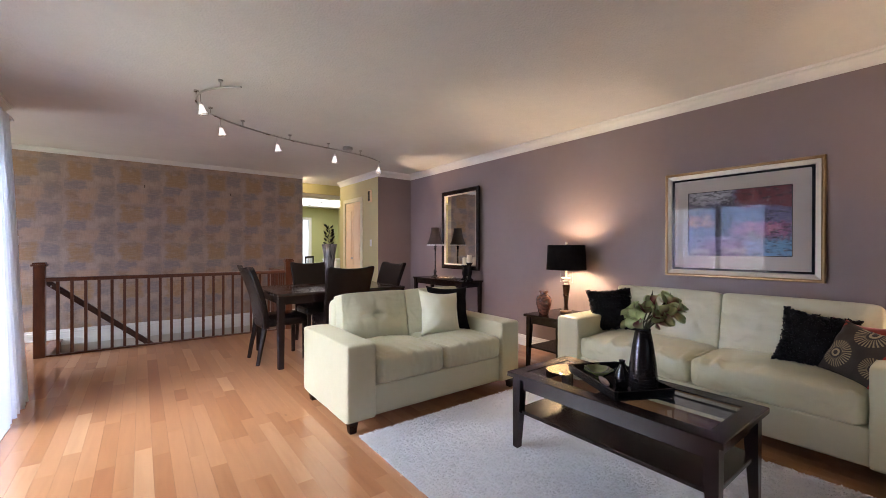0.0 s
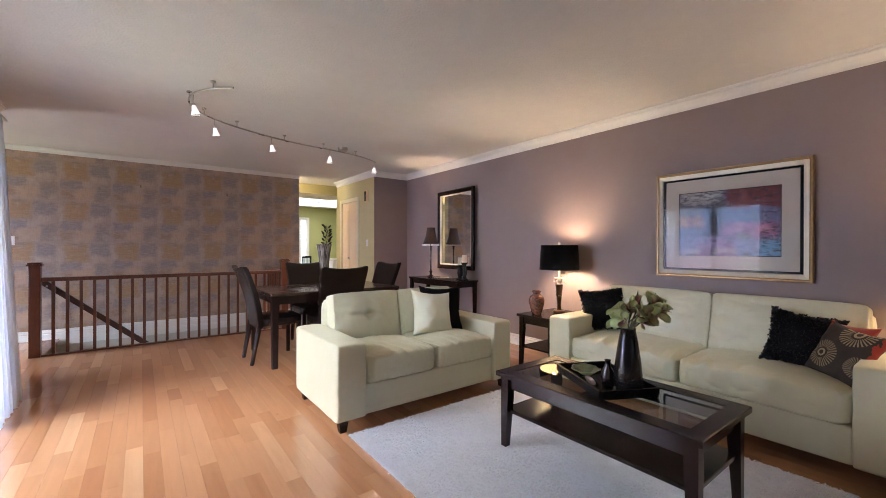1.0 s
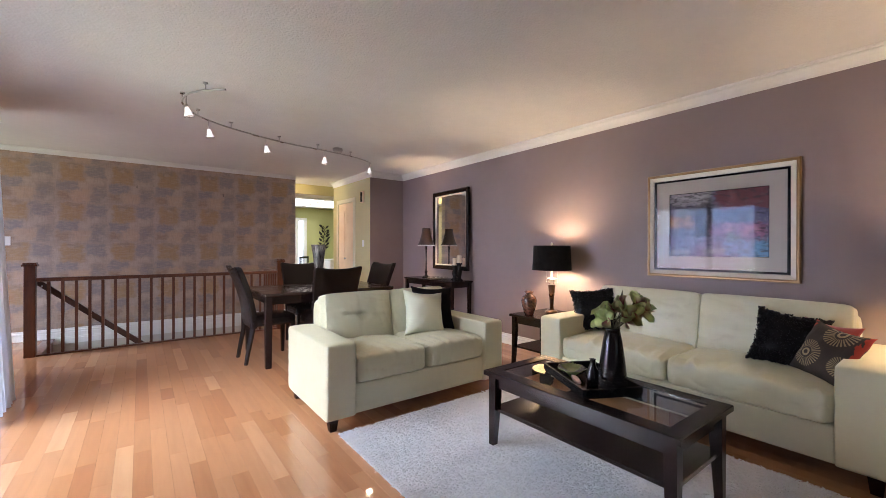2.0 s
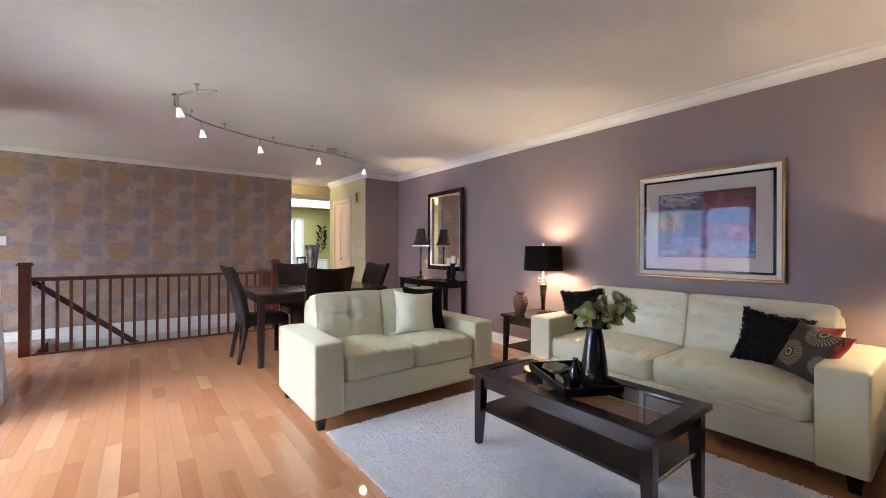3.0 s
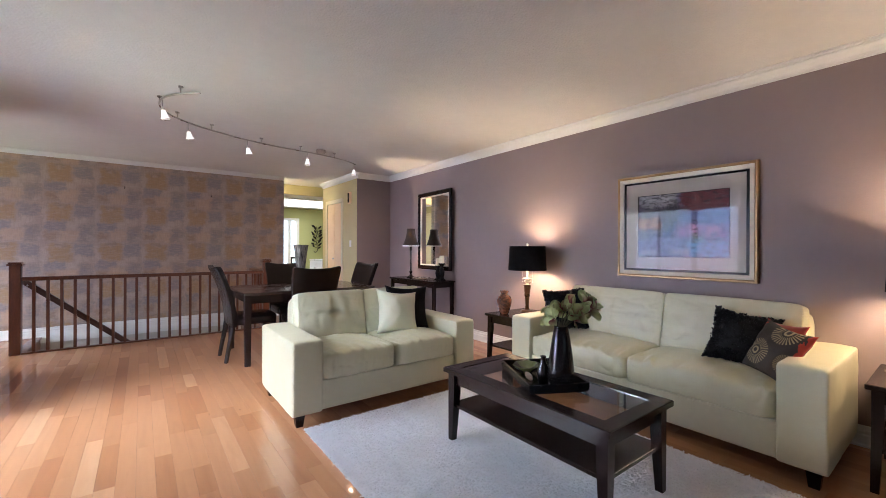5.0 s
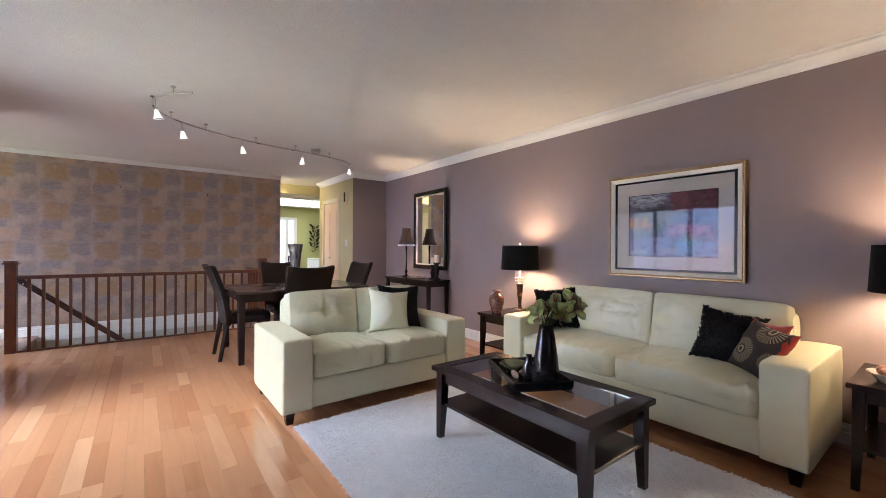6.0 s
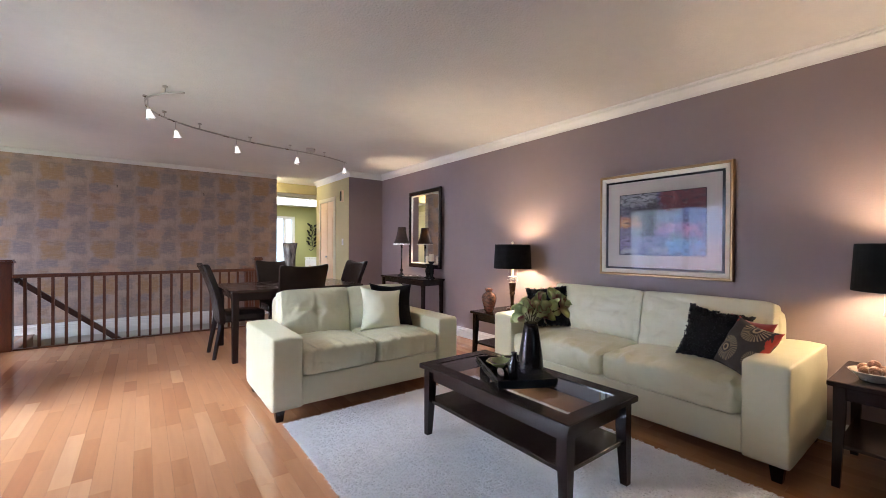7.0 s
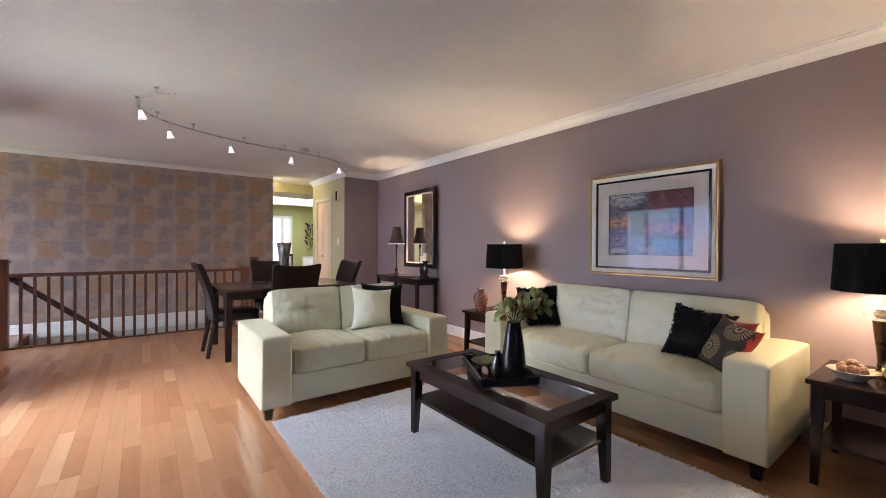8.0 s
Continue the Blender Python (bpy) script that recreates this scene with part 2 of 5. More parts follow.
def patches(t, u, v, base, spots, edge=0.05):
    """Lays soft-edged oblong patches (u0, u1, v0, v1, colour, amount) over a base colour; gives the colour's socket."""
    colour = None
    for u0, u1, v0, v1, rgb, amount in spots:
        masks = []
        for w, lo, hi in ((u, u0, u1), (v, v0, v1)):
            h = (hi - lo) / 2
            mr = t.nodes.new("ShaderNodeMapRange")
            mr.interpolation_type = "SMOOTHSTEP"
            mr.inputs[1].default_value, mr.inputs[2].default_value, mr.inputs[3].default_value, mr.inputs[4].default_value = h - edge, h + edge, 1, 0
            t.links.new(math_node(t, "ABSOLUTE", math_node(t, "SUBTRACT", w, (lo + hi) / 2)), mr.inputs[0])
            masks.append(mr.outputs[0])
        mx = t.nodes.new("ShaderNodeMix")
        mx.data_type = "RGBA"
        t.links.new(math_node(t, "MULTIPLY", math_node(t, "MULTIPLY", masks[0], masks[1]), amount), mx.inputs[0])
        if colour is None:
            mx.inputs[6].default_value = (*base, 1)
        else:
            t.links.new(colour, mx.inputs[6])
        mx.inputs[7].default_value = (*rgb, 1)
        colour = mx.outputs[2]
    return colour


def jittered(t, src, scale, amount, detail=4, rough=0.6):
    """A position shaken by noise, as separate x, y, z."""
    wob = t.nodes.new("ShaderNodeTexNoise")
    wob.inputs["Scale"].default_value, wob.inputs["Detail"].default_value, wob.inputs["Roughness"].default_value = scale, detail, rough
    t.links.new(src, wob.inputs[0])
    mid = t.nodes.new("ShaderNodeVectorMath")
    mid.operation = "SUBTRACT"
    mid.inputs[1].default_value = (0.5, 0.5, 0.5)
    t.links.new(wob.outputs["Color"], mid.inputs[0])
    add = t.nodes.new("ShaderNodeVectorMath")
    add.operation = "MULTIPLY_ADD"
    add.inputs[1].default_value = (amount, amount, amount)
    t.links.new(mid.outputs[0], add.inputs[0])
    t.links.new(src, add.inputs[2])
    sp = t.nodes.new("ShaderNodeSeparateXYZ")
    t.links.new(add.outputs[0], sp.inputs[0])
    return sp.outputs


def wallpaper():
    """Patchwork paper, one repeat 0.54 m: oblong blocks of ochre, blue-grey, peach and brown, brushed over."""
    m = bpy.data.materials.new("patchwork_wallpaper")
    m.use_nodes = True
    t = m.node_tree
    b = t.nodes["Principled BSDF"]
    b.inputs["Roughness"].default_value = 0.5
    pos = t.nodes.new("ShaderNodeNewGeometry").outputs["Position"]
    xyz = jittered(t, pos, 13, 0.17, 6, 0.7)
    u = math_node(t, "FRACT", math_node(t, "DIVIDE", math_node(t, "ADD", xyz[0], 0.827 + 16.05), 0.535))
    v = math_node(t, "FRACT", math_node(t, "DIVIDE", math_node(t, "SUBTRACT", 2.357 + 5.4, xyz[2]), 0.54))
    ochre, blue, grey, peach, brown, pale = (0.365, 0.225, 0.105), (0.225, 0.205, 0.215), (0.235, 0.20, 0.185), (0.46, 0.315, 0.215), (0.29, 0.18, 0.115), (0.48, 0.37, 0.30)
    colour = patches(t, u, v, (0.36, 0.275, 0.225), (
        (0.12, 0.56, 0.02, 0.46, ochre, 0.80), (0.22, 0.46, 0.02, 0.12, grey, 0.5), (0.62, 0.98, 0.04, 0.34, blue, 0.72), (0.62, 0.90, 0.37, 0.50, pale, 0.5), (0.0, 0.10, 0.12, 0.60, pale, 0.45),
        (0.05, 0.45, 0.49, 0.71, blue, 0.78), (0.06, 0.29, 0.75, 0.93, brown, 0.65), (0.32, 0.69, 0.68, 0.97, peach, 0.75), (0.48, 0.66, 0.48, 0.65, pale, 0.45), (0.71, 0.99, 0.56, 0.98, grey, 0.62),
        (0.76, 0.88, 0.66, 0.82, blue, 0.6), (0.88, 0.98, 0.84, 0.96, pale, 0.5), (0.30, 0.36, 0.09, 0.13, pale, 0.8), (0.66, 0.72, 0.86, 0.98, blue, 0.4)))
    # dry brush strokes, across and down
    for scale, col, amount in (((14, 1, 60), (0.50, 0.39, 0.315), 0.42), ((70, 1, 12), (0.18, 0.14, 0.125), 0.28)):
        mp = t.nodes.new("ShaderNodeMapping")
        mp.inputs["Scale"].default_value = scale
        t.links.new(pos, mp.inputs[0])
        n2 = t.nodes.new("ShaderNodeTexNoise")
        n2.inputs["Scale"].default_value, n2.inputs["Detail"].default_value, n2.inputs["Roughness"].default_value = 1.0, 5, 0.7
        t.links.new(mp.outputs[0], n2.inputs[0])
        mr = t.nodes.new("ShaderNodeMapRange")
        mr.inputs[1].default_value, mr.inputs[2].default_value, mr.inputs[4].default_value = 0.47, 0.68, amount
        t.links.new(n2.outputs[0], mr.inputs[0])
        mx = t.nodes.new("ShaderNodeMix")
        mx.data_type = "RGBA"
        t.links.new(mr.outputs[0], mx.inputs[0])
        t.links.new(colour, mx.inputs[6])
        mx.inputs[7].default_value = (*col, 1)
        colour = mx.outputs[2]
    t.links.new(colour, b.inputs["Base Color"])
    return m


structure(slab("wall_north", (-3.34, 2.30, N, N + 0.14, -0.004, H + 0.02), wallpaper(), bevel=0), "wall papered with a blotched beige and blue-grey patchwork")
structure(boxes("wall_stairwell", [(-3.2, 2.30, N, N + 0.14, -2.7, -0.004), (-1.0, WELL[1] + 0.2, 6.06, 6.255, -2.7, -0.31), (WELL[1] + 0.001, WELL[1] + 0.2, 6.26, N, -2.7, -0.31),
                                   (-1.0, WELL[0] - 0.001, 6.26, N, -2.7, -0.31), (-1.0, 1.9, 6.06, 7.4, -2.8, -2.7)], PLAIN), "pale painted walls below floor level in the stairwell")

CROWN = [(0, 0), (0, -0.092), (0.008, -0.092), (0.008, -0.084), (0.014, -0.080), (0.018, -0.066), (0.030, -0.046), (0.048, -0.030), (0.060, -0.026), (0.060, -0.018), (0.072, -0.014), (0.074, 0)]
BASE = [(0, 0), (0.020, 0), (0.020, 0.012), (0.016, 0.020), (0.016, 0.072), (0.010, 0.080), (0.013, 0.086), (0.013, 0.100), (0.006, 0.108), (0.006, 0.128), (0, 0.130)]


def moulding(name, runs, prof, z, label):
    bm = bmesh.new()
    for a, b, out in runs:
        extrude_profile(bm, prof, (*a, z), (*b, z), out=(*out, 0))
    return structure(part(name, bm, WHITE), label)


moulding("trim_crown", [((E, -3.2), (E, 6.04), (-1, 0)), ((3.16, 6.04), (E, 6.04), (0, -1)), ((3.156, 5.96), (3.156, 7.62), (-1, 0)), ((-1.0, -3.2), (-1.0, 5.36), (1, 0)), ((-1.0, 5.36), (-3.2, 5.36), (0, 1)), ((-1.0, -3.2), (E, -3.2), (0, 1))], CROWN, H - 0.001, "white cove crown moulding")
moulding("trim_crown_north", [((-3.2, N), (2.30, N), (0, -1))], [(o * 0.7, u * 0.66) for o, u in CROWN], H - 0.001, "slim white crown moulding above the wallpaper")
moulding("baseboard", [((E, -3.2), (E, 6.04), (-1, 0)), ((3.16, 6.04), (E, 6.04), (0, -1)), ((3.156, 6.03), (3.156, 6.555), (-1, 0)), ((-3.2, N), (2.30, N), (0, -1)),
                       ((-1.0, -3.2), (-1.0, 2.12), (1, 0)), ((-1.0, 4.3), (-1.0, 5.36), (1, 0)), ((-1.0, -3.2), (E, -3.2), (0, 1))], BASE, 0.002, "white painted baseboard")
structure(boxes("trim_stairwell", [(WELL[0], WELL[1], 7.240, 7.259, -0.075, 0.001)], WHITE, bevel=0.003), "white trim band along the stairwell wall")

# patio door
pd = structure(thing("door_patio", "white sliding patio door with three glass panels", "", pose(-1.075, 0, 0)))
boxes("frame", [(-0.06, 0.06, 2.13, 2.18, 0, 2.09), (-0.06, 0.06, 4.20, 4.25, 0, 2.09), (-0.06, 0.06, 2.18, 4.20, 2.04, 2.09), (-0.06, 0.06, 2.18, 4.20, 0, 0.05)], WHITE, pd)
for ya, yb, o in ((2.18, 2.95, -0.02), (2.91, 3.60, 0.02), (3.56, 4.20, -0.02)):
    leaf = boxes("sliding_panel", [(o - 0.018, o + 0.018, ya, ya + 0.055, 0.05, 2.04), (o - 0.018, o + 0.018, yb - 0.055, yb, 0.05, 2.04),
                                   (o - 0.018, o + 0.018, ya + 0.055, yb - 0.055, 0.05, 0.13), (o - 0.018, o + 0.018, ya + 0.055, yb - 0.055, 1.98, 2.04)], WHITE, pd)
    g = slab("pane", (o - 0.004, o + 0.004, ya + 0.055, yb - 0.055, 0.13, 1.98), PANE, leaf, bevel=0)
    g.visible_shadow = False

# kitchen window
kw = structure(thing("window_1", "white framed kitchen window", "", pose(0, 10.97, 0)))
boxes("window_frame", [(2.35, 2.42, -0.09, 0.06, 0.06, 2.02), (3.63, 3.70, -0.09, 0.06, 0.06, 2.02), (2.42, 3.63, -0.09, 0.06, 1.95, 2.02), (2.42, 3.63, -0.09, 0.06, 0.0, 0.08), (3.42, 3.50, -0.03, 0.03, 0.08, 1.95)], WHITE, kw)
g = slab("pane", (2.42, 3.42, -0.005, 0.005, 0.08, 1.95), PANE, kw, bevel=0)
g.visible_shadow = False

# hall doorway with folding door leaves
hd = structure(thing("door_1", "cream folding closet door, slightly open, in a white frame", "", pose(3.156, 0, 0)))
boxes("door_frame", [(-0.018, 0.13, 6.61, 6.68, 0, 2.12), (-0.018, 0.13, 7.36, 7.43, 0, 2.12), (-0.018, 0.13, 6.68, 7.36, 2.05, 2.12)], mat("cream_trim", (0.74, 0.67, 0.47), (0.70, 0.63, 0.44), 0.45, 3), hd, 0.004)
CREAM = mat("cream_door_paint", (0.84, 0.62, 0.38), (0.80, 0.58, 0.35), 0.45, 3)
for ya, yb in ((6.683, 7.012), (7.024, 7.357)):
    bm = bmesh.new()
    box(bm, 0.002, 0.035, ya, yb, 0.01, 2.045)
    leaf = part("door_leaf", bm, CREAM, hd, bevel=0.003, segs=1)
    for za, zb in ((0.15, 0.85), (0.98, 1.9)):
        slab("door_panel", (-0.006, 0.0019, ya + 0.06, yb - 0.06, za, zb), CREAM, leaf, 0.006)
slab("knob", (-0.03, 0.0018, 7.03, 7.055, 1.0, 1.03), STEEL, hd, 0.004)

# second hall door, met in the mirror
PALEDOOR = mat("pale_yellow_gloss", (0.72, 0.64, 0.36), (0.69, 0.61, 0.34), 0.4, 3)
d2 = structure(thing("door_2", "pale yellow six-panel hall door, closed", "", pose(1.76, 0, 0)))
leaf = slab("door_leaf", (0.002, 0.04, 8.17, 8.93, 0.01, 2.03), PALEDOOR, d2)
for ya, yb in ((8.25, 8.50), (8.60, 8.85)):
    for za, zb in ((0.2, 0.75), (0.9, 1.5), (1.62, 1.9)):
        slab("door_panel", (0.041, 0.05, ya, yb, za, zb), PALEDOOR, leaf, 0.006)
boxes("door_frame", [(0.001, 0.055, 8.08, 8.165, 0, 2.12), (0.001, 0.055, 8.935, 9.02, 0, 2.12), (0.001, 0.055, 8.165, 8.935, 2.035, 2.12)], PALEDOOR, d2)

# ---- railing and stairs ----


def newel(x, y, ob):
    slab("post", (x - 0.047, x + 0.047, y - 0.047, y + 0.047, 0, 1.0), CHERRY, ob, 0.004)
    bm = bmesh.new()
    box(bm, x - 0.062, x + 0.062, y - 0.062, y + 0.062, 1.0, 1.022)
    box(bm, x - 0.052, x + 0.052, y - 0.052, y + 0.052, 1.0225, 1.04)
    part("post_cap", bm, CHERRY, ob)


rail = thing("stair_railing", "cherry-stained wooden railing with slim square balusters beside the stairwell", "railing", pose(0, 0, 0))
RY = 6.215
newel(-0.88, RY, rail)
newel(1.755, RY, rail)
bm = bmesh.new()
box(bm, -0.833, 1.708, RY - 0.032, RY + 0.032, 0.828, 0.872)
part("handrail", bm, CHERRY, rail, bevel=0.008)
slab("shoe_rail", (-0.833, 1.708, RY - 0.03, RY + 0.03, 0.0, 0.018), CHERRY, rail)
bal = bpy.data.meshes.new("baluster")
bm = bmesh.new()
box(bm, -0.0145, 0.0145, -0.0145, 0.0145, 0.018, 0.828)
bmesh.ops.bevel(bm, geom=bm.edges[:], offset=0.002, segments=1, affect="EDGES")
bm.to_mesh(bal)
bm.free()
bal.materials.append(CHERRY)


def baluster(x, y, parent):
    o = new("baluster", bal)
    o.parent, o.location = parent, (x, y, 0)


for i in range(21):
    baluster(-0.735 + i * 0.1165, RY, rail)
side = thing("stair_railing", "short cherry-stained railing returning to the wallpapered wall", "railing", pose(0, 0, 0))
bm = bmesh.new()
box(bm, 1.723, 1.787, RY + 0.048, N - 0.02, 0.828, 0.872)
part("handrail", bm, CHERRY, side, bevel=0.008)
slab("shoe_rail", (1.725, 1.785, RY + 0.048, N - 0.02, 0.0, 0.018), CHERRY, side)
for i in range(8):
    baluster(1.755, RY + 0.13 + i * 0.113, side)
# sloping handrail of the stairs
sl = thing("stair_handrail", "dark cherry-stained handrail sloping down the stairs", "handrail", pose(0, 0, 0))
a, b = Vector((-0.833, 6.30, 0.82)), Vector((1.0, 6.30, -0.80))
d = (b - a).normalized()
bm = bmesh.new()
extrude_profile(bm, [(-0.026, -0.03), (0.026, -0.03), (0.026, 0.03), (-0.026, 0.03)], a, b, up=Vector((d.z, 0, -d.x)) * -1, out=(0, 1, 0))
part("rail_bar", bm, mat("dark_cherry", (0.075, 0.026, 0.014), (0.05, 0.018, 0.01), 0.35, 4, coat=0.3), sl, bevel=0.006)
bm = bmesh.new()
tube(bm, [a + d * 0.05, a + d * 0.05 + Vector((0, -0.04, -0.02))], 0.008)
part("bracket", bm, STEEL, sl)
stairs = structure(thing("stairs", "stairs going down, covered in beige carpet", "", pose(0, 0, 0)))
for i in range(11):
    bm = bmesh.new()
    box(bm, WELL[0] + 0.215 * i, WELL[0] + 0.215 * (i + 1) + 0.025, 6.262, 7.236, -0.19 * (i + 1) - 0.2, -0.19 * (i + 1))
    part("step", bm, CARPET, stairs, bevel=0.012)
structure(slab("trim_nosing", (WELL[0] - 0.09, WELL[0] + 0.02, 6.262, 7.24, -0.011, 0.006), CHERRY, bevel=0.006), "wooden nosing at the top of the stairs")

# ---- seating ----


def leg_block(ob, x, y, h, w0=0.045, w1=0.065):
    bm = bmesh.new()
    taper(bm, x, y, 0, h, w0, w1)
    part("leg", bm, ESPRESSO, ob, bevel=0.003, segs=1)


def ridge(x, y, z, sharp=7):
    """A thin crease line: near 1 on the line, 0 away from it."""
    return (1 - abs(noise.noise(Vector((x, y, z))))) ** sharp


def settee(name, label, m, width, depth, seats, arm_h=0.60, arm_w=0.21, base_z=0.10, tuft=False, back_h=0.86, seed=0.0):
    """A boxy leather sofa; front towards -y, centred on x, its front face at y = 0."""
    ob = thing(name, label, "sofa", m)
    hw = width / 2
    for s in (-1, 1):
        def arm_shape(q, s=s):
            return Vector((0, 0, 0.006 * (1 - q.x ** 2) * (q.z > 0.5))) + Vector((1, 0, 0.4)) * wrinkle(q, (3, 4, 3), 0.003, s + seed)
        bm = soft(arm_w, depth, arm_h - base_z, 26, 22, arm_shape)
        part("arm", bm, LEATHER, ob, smooth=True, m=pose(s * (hw - arm_w / 2), depth / 2, (arm_h + base_z) / 2))
        for yy in (0.055, depth - 0.07):
            leg_block(ob, s * (hw - 0.06), yy, base_z + 0.01)
    inner = width - 2 * arm_w
    slab("base_rail", (-inner / 2 - 0.004, inner / 2 + 0.004, 0.03, depth - 0.06, base_z + 0.005, 0.29), LEATHER, ob, 0.012, segs=2)
    bm = soft(inner + 0.02, 0.16, back_h - 0.22, 14, 12)
    part("back_frame", bm, LEATHER, ob, smooth=True, m=pose(0, depth - 0.085, (back_h - 0.06 + 0.18) / 2))
    cw = inner / seats
    for i in range(seats):
        cx = -inner / 2 + cw * (i + 0.5)

        def seat_shape(q, i=i):
            top = max(q.z, 0)
            crown = 0.030 * (1 - q.x ** 2) * (1 - 0.5 * q.y ** 2) * top
            roll = 0.018 * max(0, -q.y) ** 3 * (1 - q.z ** 2)
            w = (0.010 if tuft else 0.018) * max(0, -q.y + 0.15) * noise.noise(Vector((q.x * 11 + i * 3 + seed + q.y * 1.5, q.y * 0.8, q.z * 0.7)))
            w += 0.005 * noise.noise(Vector((q.x * 4 + seed, q.y * 3 + i, 0)))
            front = min(1, max(0, 0.35 - q.y))
            c = (0.006 if tuft else 0.011) * front * ridge(q.x * 6 + i * 7 + seed + 0.8 * q.y, q.y * 1.1, q.z * 0.8) + 0.0035 * ridge(q.x * 3 + seed + i, q.y * 3.2, 2.0)
            return Vector((0, -roll + w * 0.6 + c * 0.8 * (1 - top), crown + (w - c) * top))
        bm = soft(cw - 0.006, depth - 0.20, 0.18, 13, 60, seat_shape)
        part("seat_cushion", bm, LEATHER, ob, smooth=True, m=pose(cx, (depth - 0.20) / 2 + 0.012, 0.29 + 0.085))

        def back_shape(q, i=i):
            f = max(0, -q.y)
            d = -0.035 * (1 - q.x ** 2) * (1 - q.z ** 2) * f
            if tuft:
                r2 = (q.x * 1.0) ** 2 + (q.z * 1.0 - 0.12) ** 2
                d += 0.030 * math.exp(-r2 * 40) * f
                d += 0.011 * f * (math.exp(-(q.x * 14) ** 2) * (q.z > -0.9) + math.exp(-((q.z - 0.12) * 14) ** 2)) * (1 - min(1, r2))
            w = 0.006 * noise.noise(Vector((q.x * 4 + i * 5 + seed, q.z * 3, 0.3))) + 0.004 * noise.noise(Vector((q.x * 9 + i + seed, q.z * 1.4, 1.3)))
            c = (0 if tuft else 0.006 * math.exp(-(q.x / 0.045) ** 2)) + (0.004 if tuft else 0.009) * ridge(q.x * 4.5 + i * 3 + seed, q.z * 1.6 + 0.5 * q.x, 4.1) + 0.004 * ridge(q.x * 2 + seed, q.z * 4.5 + i, 8.3)
            return Vector((0, d + (w + c) * f, 0.004 * (1 - q.x ** 2) * max(0, q.z)))
        bm = soft(cw - 0.004, 0.17, back_h - 0.42, 20, 56, back_shape)
        part("back_cushion", bm, LEATHER, ob, smooth=True, m=pose(cx, depth - 0.205, (back_h + 0.42) / 2 - 0.005, -11))
    return ob


settee("loveseat", "cream leather two-seat sofa with tufted back cushions and dark block feet", pose(1.8375, 2.45, 0), 1.595, 0.85, 2, arm_h=0.578, base_z=0.078, tuft=True, back_h=0.838)
settee("sofa", "cream leather sofa with two wide cushions against the mauve wall", pose(2.93, 1.225, 0, 0, 0, -90), 2.10, 0.866, 2, arm_h=0.612, base_z=0.085, seed=4.0, back_h=0.865)


def pillow(name, label, m, s, material, thick=0.13, seed=0.0, ruffle=0.0, extra=None):
    """A scatter cushion standing on its lower edge: width along x, height z, face towards -y."""
    bm = bmesh.new()
    res = 30
    grid = {}
    for side in (-1, 1):
        for i in range(res + 1):
            for j in range(res + 1):
                u, v = 2 * i / res - 1, 2 * j / res - 1
                rim = i in (0, res) or j in (0, res)
                if rim and (i, j, -1) in grid:
                    grid[i, j, side] = grid[i, j, -1]
                    continue
                f = ((1 - abs(u) ** 2.6) * (1 - abs(v) ** 2.6)) ** 0.55
                w = noise.noise(Vector((u * 2.0 + seed, v * 2.0, side))) * 0.010 + noise.noise(Vector((u * 6 + seed, v * 5, side))) * 0.002
                y = side * (thick / 2 * f + (w if not rim else 0) + ruffle * abs(noise.noise(Vector((u * 9 + seed, v * 9, side * 3)))) * f ** 0.3)
                e = ruffle * noise.noise(Vector((u * 12 + seed, v * 12, 2))) * 1.6
                x = s / 2 * u * (0.86 + 0.15 * v * v) + e * (abs(u) > 0.8)
                z = s / 2 * v * (0.86 + 0.15 * u * u) + e * (abs(v) > 0.8)
                grid[i, j, side] = bm.verts.new((x, y, z + s / 2))
    for side in (-1, 1):
        for i in range(res):
            for j in range(res):
                q = [grid[i, j, side], grid[i + 1, j, side], grid[i + 1, j + 1, side], grid[i, j + 1, side]]
                bm.faces.new(q if side < 0 else q[::-1])
    ob = thing(name, label, "cushion", m)
    part("cover", bm, material, ob, smooth=True)
    return ob


# ---- tables ----


